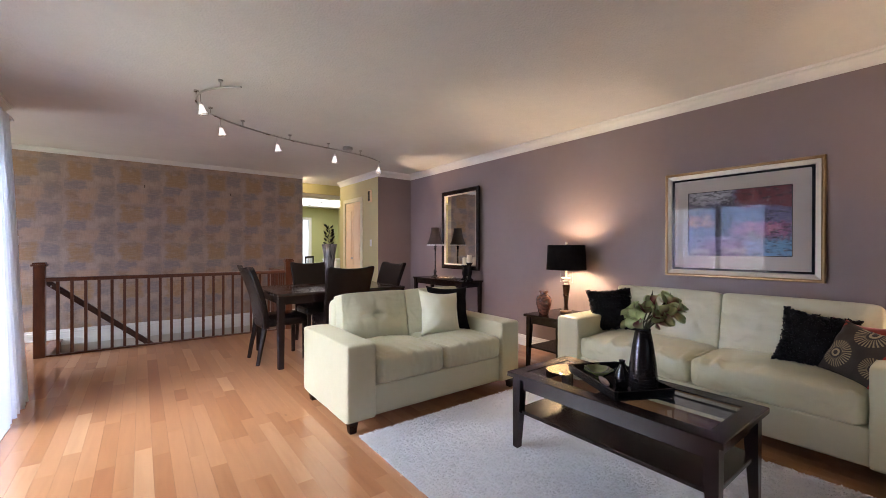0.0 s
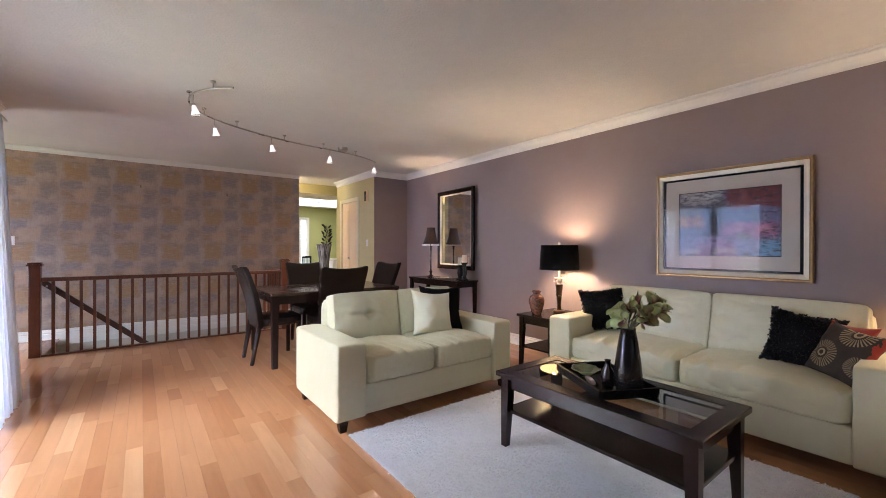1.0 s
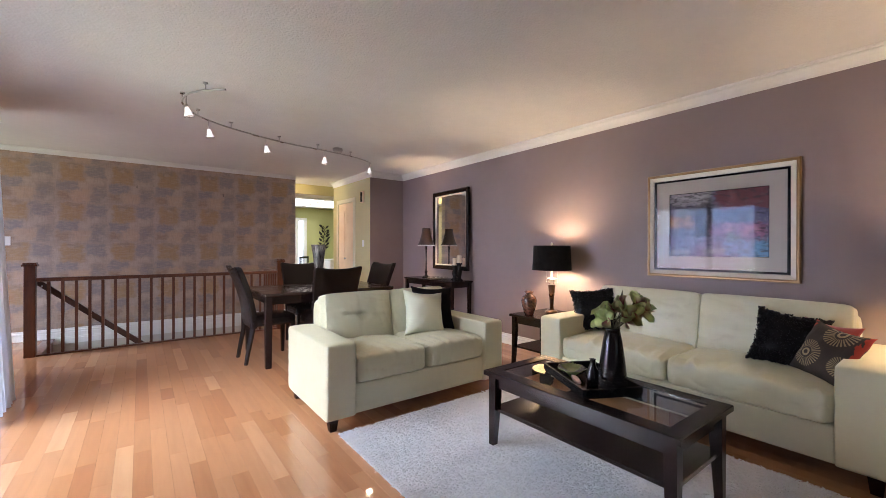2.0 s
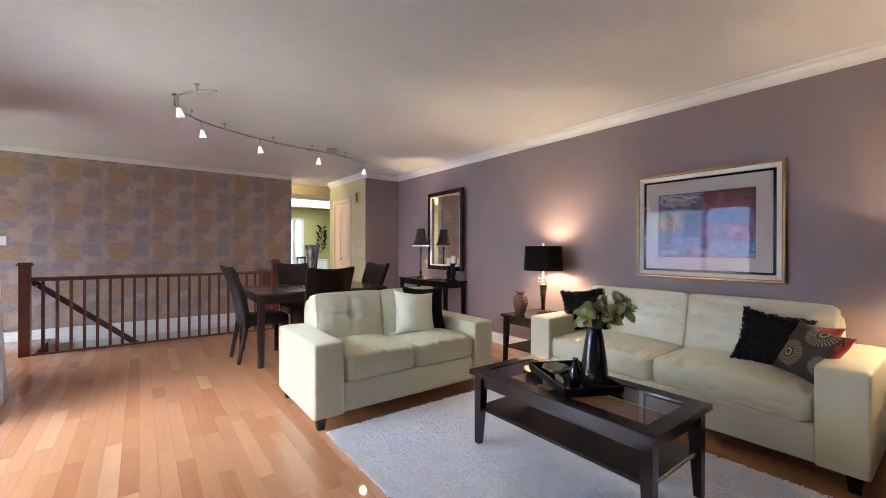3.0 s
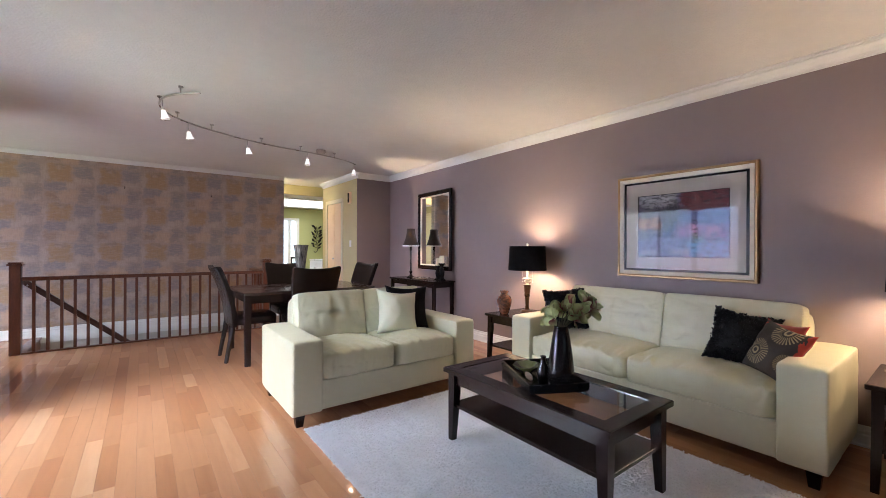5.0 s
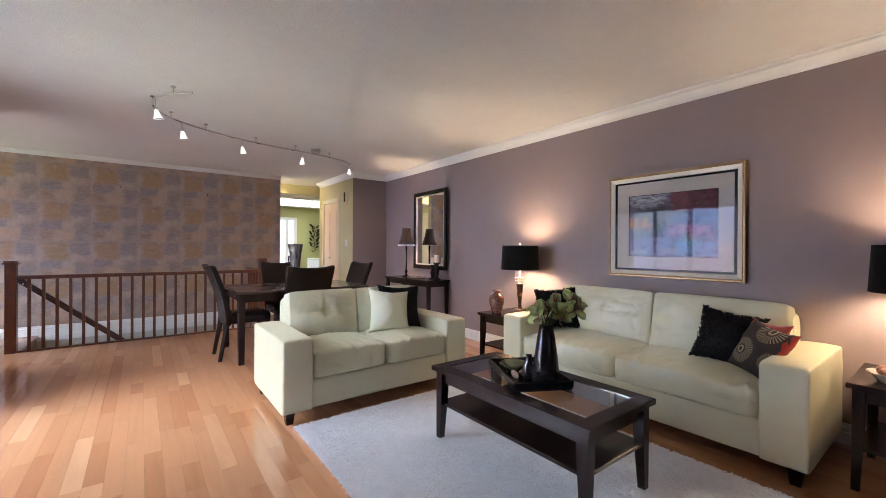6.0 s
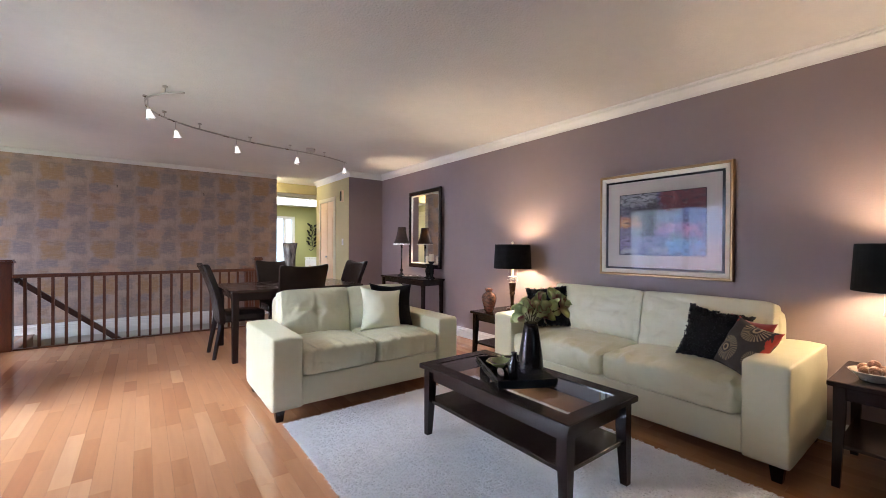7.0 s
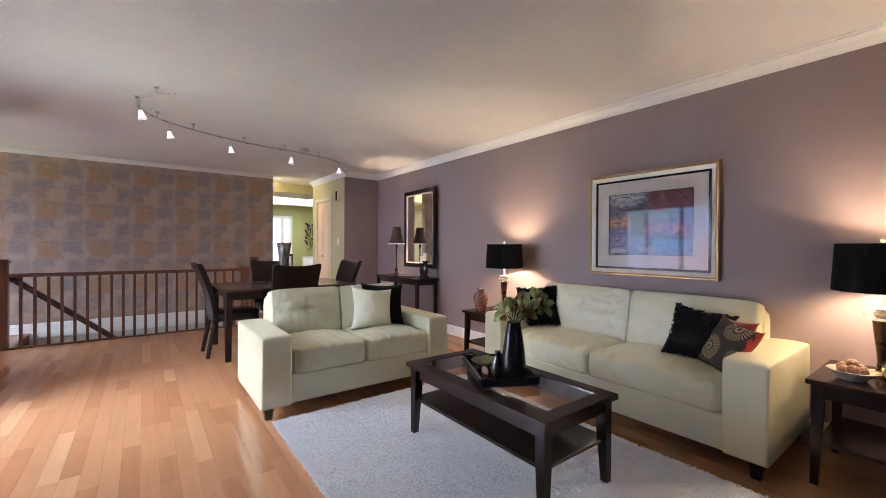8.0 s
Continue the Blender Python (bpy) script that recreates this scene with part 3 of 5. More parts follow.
def coffee_table():
    ob = thing("coffee_table", "espresso wood coffee table with clear glass insets and a lower shelf", "table", pose(2.045, 1.195, 0.022))
    hx, hy, t = 0.287, 0.558, 0.448
    gx, gy = 0.20, 0.482
    bm = bmesh.new()
    loops = [[bm.verts.new((sx * a, sy * b, z)) for sx, sy in ((-1, -1), (1, -1), (1, 1), (-1, 1))]
             for a, b, z in ((hx, hy, t - 0.028), (hx, hy, t - 0.004), (hx - 0.004, hy - 0.004, t), (gx, gy, t), (gx, gy, t - 0.028))]
    for p, q in zip(loops, loops[1:] + loops[:1]):
        for i in range(4):
            bm.faces.new((p[i], p[(i + 1) % 4], q[(i + 1) % 4], q[i]))
    part("tabletop", bm, ESPRESSO, ob)
    slab("crossbar", (-gx + 0.001, gx - 0.001, -0.03, 0.03, t - 0.028, t - 0.001), ESPRESSO, ob)
    boxes("glass_bead", [(-gx, -gx + 0.010, -gy, gy, t - 0.02, t - 0.011), (gx - 0.010, gx, -gy, gy, t - 0.02, t - 0.011)], ESPRESSO, ob)
    for s in (-1, 1):
        y0, y1 = sorted((s * 0.031, s * (gy - 0.001)))
        g = slab("glass_inset", (-gx + 0.001, gx - 0.001, y0, y1, t - 0.010, t - 0.003), glass("table_glass", (0.93, 0.97, 0.95)), ob, 0.0)
        g.visible_shadow = False
    lx, ly = hx - 0.05, hy - 0.05
    for s in (-1, 1):
        slab("apron", (s * lx - 0.010, s * lx + 0.010, -ly, ly, t - 0.100, t - 0.029), ESPRESSO, ob)
        slab("apron", (-lx, lx, s * ly - 0.010, s * ly + 0.010, t - 0.100, t - 0.0285), ESPRESSO, ob)
        for q in (-1, 1):
            bm = bmesh.new()
            taper(bm, s * lx, q * ly, 0, t - 0.16, 0.036, 0.054, s * 0.008, q * 0.008)
            taper(bm, s * lx, q * ly, t - 0.1601, t - 0.0289, 0.054, 0.054)
            part("leg", bm, ESPRESSO, ob)
    slab("shelf", (-lx - 0.012, lx + 0.012, -ly - 0.012, ly + 0.012, 0.208, 0.229), ESPRESSO, ob)
    return ob


coffee_table()


def end_table(m, label):
    ob = thing("end_table", label, "table", m, "end tables beside the sofa")
    hx, hy, t = 0.30, 0.225, 0.54
    slab("tabletop", (-hx, hx, -hy, hy, t - 0.026, t), ESPRESSO, ob, 0.004)
    lx, ly = hx - 0.045, hy - 0.045
    for s in (-1, 1):
        slab("apron", (s * lx - 0.010, s * lx + 0.010, -ly, ly, t - 0.095, t - 0.027), ESPRESSO, ob)
        slab("apron", (-lx, lx, s * ly - 0.010, s * ly + 0.010, t - 0.095, t - 0.0265), ESPRESSO, ob)
        for q in (-1, 1):
            bm = bmesh.new()
            taper(bm, s * lx, q * ly, 0, t - 0.15, 0.032, 0.046, s * 0.010, q * 0.010)
            taper(bm, s * lx, q * ly, t - 0.1501, t - 0.0269, 0.046, 0.046)
            part("leg", bm, ESPRESSO, ob)
    slab("shelf", (-lx - 0.01, lx + 0.01, -ly - 0.01, ly + 0.01, 0.20, 0.218), ESPRESSO, ob)
    return ob


end_table(pose(3.41, 2.60, 0), "espresso wood end table with a lower shelf, beside the sofa arm")
end_table(pose(3.44, -0.145, 0), "espresso wood end table holding a bowl and a lamp")


def console():
    ob = thing("console_table", "slim espresso wood console table below the mirror", "table", pose(3.575, 4.72, 0))
    hx, hy, t = 0.19, 0.60, 0.76
    slab("tabletop", (-hx, hx, -hy, hy, t - 0.024, t), ESPRESSO, ob, 0.004)
    for s in (-1, 1):
        slab("apron", (s * (hx - 0.035) - 0.01, s * (hx - 0.035) + 0.01, -hy + 0.04, hy - 0.04, t - 0.09, t - 0.025), ESPRESSO, ob)
        slab("apron", (-hx + 0.035, hx - 0.035, s * (hy - 0.04) - 0.01, s * (hy - 0.04) + 0.01, t - 0.09, t - 0.0245), ESPRESSO, ob)
        for q in (-1, 1):
            bm = bmesh.new()
            taper(bm, s * (hx - 0.035), q * (hy - 0.04), 0, t - 0.0249, 0.034, 0.046)
            part("leg", bm, ESPRESSO, ob)


console()


def dining_table():
    ob = thing("dining_table", "dark espresso wood dining table with square legs", "table", pose(1.80, 4.67, 0))
    hx, hy, t = 0.73, 0.50, 0.75
    slab("tabletop", (-hx, hx, -hy, hy, t - 0.03, t), mat("table_wood", (0.035, 0.016, 0.012), (0.02, 0.009, 0.007), 0.25, 4, coat=0.4, stretch=(1, 6, 1)), ob, 0.005)
    for s in (-1, 1):
        slab("apron", (-hx + 0.05, hx - 0.05, s * (hy - 0.05) - 0.011, s * (hy - 0.05) + 0.011, t - 0.115, t - 0.031), ESPRESSO, ob)
        slab("apron", (s * (hx - 0.05) - 0.011, s * (hx - 0.05) + 0.011, -hy + 0.05, hy - 0.05, t - 0.115, t - 0.0305), ESPRESSO, ob)
        for q in (-1, 1):
            bm = bmesh.new()
            taper(bm, s * (hx - 0.04), q * (hy - 0.04), 0, t - 0.0309, 0.055, 0.068)
            part("leg", bm, ESPRESSO, ob, bevel=0.003, segs=1)


dining_table()


def dining_chair():
    """Faces +y; its back stands at y = 0."""
    ob = thing("dining_chair", "dark brown leather dining chair with a curved flared back", "chair", pose(1.73, 4.03, 0), "chairs round the dining table")

    def seat_shape(q):
        return Vector((0, 0, 0.018 * (1 - q.x ** 2) * (1 - q.y ** 2) * max(0, q.z)))
    part("seat", soft(0.46, 0.46, 0.10, 7, 14, seat_shape), DARKLEATHER, ob, smooth=True, m=pose(0, 0.25, 0.43))

    def back_shape(q):
        z = (q.z + 1) / 2
        lean = -0.16 * z ** 2.0 + 0.02
        flare = q.x * 0.03 * z ** 2
        top = 0.034 * abs(q.x) ** 2.5 * max(0, q.z) ** 3
        hollow = -0.020 * (1 - q.x ** 2) * z
        return Vector((flare, lean + hollow, top))
    part("backrest", soft(0.46, 0.058, 0.63, 16, 20, back_shape), DARKLEATHER, ob, smooth=True, m=pose(0, 0.02, 0.68))
    for s in (-1, 1):
        bm = bmesh.new()
        taper(bm, s * 0.19, 0.44, 0, 0.40, 0.032, 0.044)
        part("leg", bm, ESPRESSO, ob)
        bm = bmesh.new()
        tube(bm, [(s * 0.19, -0.035, 0.0), (s * 0.19, -0.01, 0.15), (s * 0.19, 0.02, 0.30), (s * 0.19, 0.035, 0.42)], [0.020, 0.022, 0.025, 0.027], 4)
        part("leg", bm, ESPRESSO, ob)
    return ob


ch = dining_chair()
copy_thing(ch, pose(0.985, 4.65, 0, 0, 0, -89))
copy_thing(ch, pose(1.82, 5.36, 0, 0, 0, 180))
copy_thing(ch, pose(2.60, 4.74, 0, 0, 0, 94))

# ---- rug ----
RUG = mat("rug_pile", (0.94, 0.94, 0.96), (0.88, 0.88, 0.90), 0.95, 14, sheen=0.3)
rug = thing("rug", "thick off-white shag rug on the wooden floor", "rug", pose(1.95, 1.205, 0))
RX, RYH = 0.85, 1.205
slab("backing", (-RX + 0.01, RX - 0.01, -RYH + 0.01, RYH - 0.01, 0.0005, 0.0148), RUG, rug, 0.002)
rng = np.random.default_rng(5)
count = 150000
px, py = rng.uniform(-RX, RX, count), rng.uniform(-RYH, RYH, count)
ang, lean_a = rng.uniform(0, 6.283, count), rng.uniform(0, 6.283, count)
ln, wd, ht = rng.uniform(0.009, 0.021, count), rng.uniform(0.0028, 0.0054, count), rng.uniform(0.003, 0.008, count)
cx, cy = np.cos(ang) * wd, np.sin(ang) * wd
lx, ly = np.cos(lean_a) * ln, np.sin(lean_a) * ln
z0 = np.full(count, 0.0138)
pts = np.stack([np.stack([px - cx, py - cy, z0], 1), np.stack([px + cx, py + cy, z0], 1),
                np.stack([px + cx * 0.7 + lx * 0.5, py + cy * 0.7 + ly * 0.5, z0 + ht * 0.75], 1), np.stack([px - cx * 0.7 + lx, py - cy * 0.7 + ly, z0 + ht], 1)], 1).reshape(-1, 3)
me = bpy.data.meshes.new("shag")
me.from_pydata(pts.tolist(), [], (np.arange(count * 4).reshape(-1, 4)).tolist())
me.materials.append(RUG)
shag = tagged(new("shag", me), kind="stuff")
shag.parent = rug

# ---- on the walls ----
GOLD = mat("antique_gold", (0.36, 0.22, 0.095), (0.26, 0.155, 0.065), 0.36, 10, metal=0.75, bump=0.1, bscale=90)
SILVER = mat("silver_leaf", (0.74, 0.68, 0.57), (0.69, 0.63, 0.525), 0.36, 14, metal=0.45, bump=0.03, bscale=120)
BLACK = mat("black_lacquer", (0.009, 0.008, 0.008), (0.006, 0.006, 0.006), 0.20, 8, spec=0.22, rvar=0.03)


def ring(name, material, parent, y0, y1, z0, z1, prof, label=""):
    """A mitred frame on a wall that faces -x: prof of (inwards, out) points."""
    bm = bmesh.new()
    rows = []
    for (sy, sz) in ((0, 0), (1, 0), (1, 1), (0, 1)):
        rows.append([bm.verts.new((-o, (y1 - i) if sy else (y0 + i), (z1 - i) if sz else (z0 + i))) for i, o in prof])
    k = len(prof)
    for a in range(4):
        for i in range(k):
            bm.faces.new((rows[a][i], rows[a][(i + 1) % k], rows[(a + 1) % 4][(i + 1) % k], rows[(a + 1) % 4][i]))
    return part(name, bm, material, parent, label)


def print_art():
    """A painted landscape: cloudy sky, hills, ochre houses, dark trees, a russet block, pink blossom, blue water."""
    m = bpy.data.materials.new("art_print")
    m.use_nodes = True
    t = m.node_tree
    b = t.nodes["Principled BSDF"]
    b.inputs["Roughness"].default_value = 0.6
    co = t.nodes.new("ShaderNodeTexCoord").outputs["Object"]
    xyz = jittered(t, co, 20, 0.16, 10, 0.74)
    u = math_node(t, "DIVIDE", math_node(t, "SUBTRACT", 0.345, xyz[1]), 0.69)
    v = math_node(t, "DIVIDE", math_node(t, "ADD", xyz[2], 0.264), 0.528)
    colour = patches(t, u, v, (0.17, 0.15, 0.24), (
        (-0.1, 0.46, 0.80, 1.1, (0.38, 0.36, 0.37), 0.9), (0.05, 0.40, 0.90, 0.97, (0.55, 0.54, 0.55), 0.6), (-0.1, 0.50, 0.64, 0.80, (0.17, 0.15, 0.19), 0.9),
        (-0.05, 0.27, 0.44, 0.64, (0.44, 0.17, 0.06), 0.85), (0.02, 0.10, 0.47, 0.57, (0.60, 0.36, 0.16), 0.7), (0.16, 0.24, 0.50, 0.62, (0.62, 0.34, 0.14), 0.7),
        (0.28, 0.48, 0.30, 0.74, (0.045, 0.035, 0.04), 0.85), (0.34, 0.48, 0.72, 0.86, (0.06, 0.045, 0.05), 0.8), (0.50, 1.1, 0.70, 1.1, (0.17, 0.028, 0.03), 0.92),
        (0.62, 0.70, 0.72, 1.0, (0.30, 0.10, 0.09), 0.5), (0.48, 1.1, 0.46, 0.70, (0.14, 0.13, 0.26), 0.8), (0.46, 0.98, 0.28, 0.50, (0.40, 0.13, 0.24), 0.75),
        (0.58, 0.68, 0.36, 0.48, (0.62, 0.28, 0.36), 0.7), (0.78, 0.90, 0.34, 0.46, (0.58, 0.24, 0.30), 0.7), (0.62, 0.76, 0.20, 0.34, (0.16, 0.26, 0.16), 0.6),
        (-0.1, 0.50, 0.08, 0.30, (0.26, 0.20, 0.33), 0.8), (0.02, 0.22, 0.02, 0.09, (0.60, 0.56, 0.52), 0.7), (0.36, 0.62, 0.05, 0.10, (0.62, 0.58, 0.52), 0.6), (0.60, 1.1, -0.1, 0.24, (0.17, 0.36, 0.58), 0.85)), 0.03)
    # streaky brushwork, dark and light
    for scale, rgb, lo, amount in (((1, 18, 46), (0.03, 0.025, 0.035), 0.48, 0.75), ((1, 60, 30), (0.55, 0.47, 0.47), 0.58, 0.45)):
        mp = t.nodes.new("ShaderNodeMapping")
        mp.inputs["Scale"].default_value = scale
        t.links.new(co, mp.inputs[0])
        nz = t.nodes.new("ShaderNodeTexNoise")
        nz.inputs["Scale"].default_value, nz.inputs["Detail"].default_value, nz.inputs["Distortion"].default_value = 1.0, 6, 0.8
        t.links.new(mp.outputs[0], nz.inputs[0])
        mr = t.nodes.new("ShaderNodeMapRange")
        mr.inputs[1].default_value, mr.inputs[2].default_value, mr.inputs[4].default_value = lo, lo + 0.16, amount
        t.links.new(nz.outputs[0], mr.inputs[0])
        mx = t.nodes.new("ShaderNodeMix")
        mx.data_type = "RGBA"
        t.links.new(mr.outputs[0], mx.inputs[0])
        t.links.new(colour, mx.inputs[6])
        mx.inputs[7].default_value = (*rgb, 1)
        colour = mx.outputs[2]
    t.links.new(colour, b.inputs["Base Color"])
    return m


def picture():
    ob = thing("framed_picture", "abstract landscape print in a wide gold and silver frame behind glass", "picture", pose(E - 0.001, 1.207, 1.414))
    hy, hz = 0.530, 0.448
    ring("outer_frame", GOLD, ob, -hy, hy, -hz, hz, [(0, 0), (0, 0.026), (0.006, 0.036), (0.016, 0.036), (0.024, 0.028), (0.024, 0.0)], "antique gold outer frame")
    ring("inner_frame", SILVER, ob, -hy + 0.0245, hy - 0.0245, -hz + 0.0245, hz - 0.0245, [(0, 0), (0, 0.030), (0.012, 0.026), (0.030, 0.020), (0.034, 0.0)], "silver-leaf inner frame")
    ring("fillet", BLACK, ob, -hy + 0.059, hy - 0.059, -hz + 0.059, hz - 0.059, [(0, 0), (0, 0.017), (0.016, 0.017), (0.016, 0.0)], "black fillet")
    MAT = mat("mat_board", (0.58, 0.51, 0.44), (0.56, 0.49, 0.425), 0.8, 6)
    ring("mat_board", MAT, ob, -hy + 0.0755, hy - 0.0755, -hz + 0.0755, hz - 0.0755, [(0, 0), (0, 0.008), (0.105, 0.008), (0.105, 0.0)], "taupe mat board")
    ring("mat_core", BLACK, ob, -hy + 0.181, hy - 0.181, -hz + 0.181, hz - 0.181, [(0, 0), (0, 0.006), (0.004, 0.005), (0.004, 0.0)])
    slab("print", (-0.004, -0.001, -0.345, 0.345, -0.264, 0.264), print_art(), ob, 0, "abstract landscape in russet, violet and blue")
    g = slab("glazing", (-0.0135, -0.0105, -hy + 0.0755, hy - 0.0755, -hz + 0.0755, hz - 0.0755), glass("picture_glass", (1, 1, 1), 0.0, 1.24), ob, 0)
    g.visible_shadow = False


picture()
MIRROR = mat("mirror_silver", (0.92, 0.92, 0.92), (0.92, 0.92, 0.92), 0.03, 1, metal=1.0, rvar=0.0)
mi = thing("wall_mirror", "tall wall mirror with a dark frame and narrow silver inner edge", "mirror", pose(E - 0.025, 4.632, 1.482, 0, 0, -3.3))
hy, hz = 0.455, 0.59
ring("frame", ESPRESSO, mi, -hy, hy, -hz, hz, [(0, 0), (0, 0.030), (0.012, 0.036), (0.055, 0.024), (0.060, 0.0)])
ring("inner_edge", SILVER, mi, -hy + 0.0605, hy - 0.0605, -hz + 0.0605, hz - 0.0605, [(0, 0), (0, 0.022), (0.008, 0.022), (0.019, 0.009), (0.019, 0.0)])
slab("mirror_glass", (-0.008, -0.002, -hy + 0.080, hy - 0.080, -hz + 0.080, hz - 0.080), MIRROR, mi, 0.0)


def plate(name, label, m, w=0.075, h=0.115):
    ob = thing(name, label, "switch", m)
    slab("cover_plate", (-w / 2, w / 2, -0.006, 0, -h / 2, h / 2), WHITE, ob, 0.003)
    slab("toggle", (-0.006, 0.006, -0.016, -0.0061, -0.014, 0.014), WHITE, ob, 0.002)


plate("light_switch", "white light switch on the wallpapered wall", pose(-1.27, N - 0.001, 1.29), 0.11)
plate("light_switch", "white light switch on the green hall wall", pose(3.155, 6.29, 1.29, 0, 0, -90))
ch_ = thing("door_chime", "small dark and white door chime box on the green wall", "chime", pose(3.155, 6.29, 2.09, 0, 0, -90))
slab("housing", (-0.045, 0.045, -0.035, 0, -0.10, 0.10), CREAM, ch_, 0.006)
slab("dark_panel", (-0.022, 0.022, -0.05, -0.0351, -0.085, 0.085), ESPRESSO, ch_, 0.004)
for x, z in ((0.047, 2.085), (1.153, 2.053)):
    hk = thing("picture_hook", "small dark picture hook on the papered wall", "hook", pose(x, N - 0.001, z))
    bm = bmesh.new()
    tube(bm, [(0, 0, 0.02), (0, -0.008, 0), (0, -0.012, -0.015), (0, -0.02, -0.006)], 0.005, 6)
    part("hook", bm, BRONZE, hk)

# ---- lamps ----
BULB = glow("warm_bulb", (1.0, 0.72, 0.42), 30.0)
SHADE = mat("black_drum_shade", (0.008, 0.007, 0.007), (0.005, 0.0045, 0.0045), 0.85, 20, bump=0.15, bscale=600, spec=0.12)
LINING = mat("shade_lining", (0.84, 0.74, 0.55), (0.80, 0.70, 0.51), 0.6, 8)


def table_lamp(m, label):
    ob = thing("table_lamp", label, "lamp", m, "lamps beside the sofa")
    bm = bmesh.new()
    lathe(bm, [(0, 0.0), (0.065, 0.0), (0.065, 0.014), (0.055, 0.022), (0.028, 0.028), (0.020, 0.045), (0.022, 0.055), (0.018, 0.07), (0.026, 0.16), (0.040, 0.285), (0.040, 0.292), (0.0, 0.292)], 28)
    part("base", bm, BRONZE, ob, smooth=False)
    bm = bmesh.new()
    lathe(bm, [(0.0, 0.293), (0.022, 0.293), (0.014, 0.305), (0.034, 0.322), (0.034, 0.332), (0.014, 0.345), (0.050, 0.356), (0.050, 0.360), (0.012, 0.366), (0.012, 0.44), (0.0, 0.44)], 24)
    part("stem", bm, SILVER, ob)
    z0, z1, r0, r1 = 0.445, 0.70, 0.200, 0.187
    bm = bmesh.new()
    lathe(bm, [(r0, z0), (r1, z1), (r1 - 0.003, z1), (r0 - 0.003, z0), (r0, z0)], 48)
    shade = part("shade", bm, SHADE, ob, "black fabric drum shade", smooth=False)
    bm = bmesh.new()
    lathe(bm, [(r0 - 0.0035, z0 + 0.002), (r1 - 0.0035, z1 - 0.002), (r1 - 0.005, z1 - 0.002), (r0 - 0.005, z0 + 0.002), (r0 - 0.0035, z0 + 0.002)], 48)
    part("lining", bm, LINING, shade, "pale gold shade lining")
    bm = bmesh.new()
    for k in range(3):
        a = k * 2.094
        tube(bm, [(0.0, 0.0, z1 - 0.02), (math.cos(a) * (r1 - 0.004), math.sin(a) * (r1 - 0.004), z1 - 0.02)], 0.002, 5)
    tube(bm, [(0, 0, z1 - 0.07), (0, 0, z1 + 0.005)], 0.003, 6)
    part("spider", bm, STEEL, ob)
    bm = bmesh.new()
    lathe(bm, [(0.0, z1 + 0.005), (0.010, z1 + 0.007), (0.014, z1 + 0.02), (0.008, z1 + 0.032), (0.0, z1 + 0.035)], 16)
    part("finial", bm, STEEL, ob, smooth=True)
    bm = bmesh.new()
    tube(bm, [(0, -0.055, 0.49), (0, 0, 0.465), (0, 0.055, 0.49)], 0.009, 8)
    tube(bm, [(0, 0, 0.44), (0, 0, 0.49)], 0.010, 8)
    part("twin_socket", bm, STEEL, ob)
    for s in (-1, 1):
        bm = bmesh.new()
        lathe(bm, [(0.0, 0.0), (0.013, 0.0), (0.015, 0.025), (0.028, 0.055), (0.030, 0.075), (0.020, 0.098), (0.0, 0.105)], 16)
        bulb = part("bulb", bm, BULB, ob, "glowing warm bulb", smooth=True, m=pose(0, s * 0.055, 0.492, -s * 24))
        bulb.visible_shadow = False
        lamp("lamp_bulb", "POINT", W_LAMP, (1.0, 0.73, 0.43), m @ Matrix.Translation((0, s * 0.080, 0.545)), 0.022)
    for s in (-1, 1):
        bm = bmesh.new()
        tube(bm, [(0.006, s * 0.07, z0 + 0.02), (0.006, s * 0.07, z0 - 0.12)], 0.0012, 5)
        lathe(bm, [(0, -0.008), (0.006, -0.004), (0.006, 0.004), (0, 0.008)], 8, Matrix.Translation((0.006, s * 0.07, z0 - 0.125)))
        part("pull_chain", bm, STEEL, ob)


table_lamp(pose(3.52, 2.605, 0.54), "tall bronze table lamp with a black drum shade, lit")
table_lamp(pose(3.52, -0.155, 0.54), "tall lit bronze table lamp with a black drum shade")


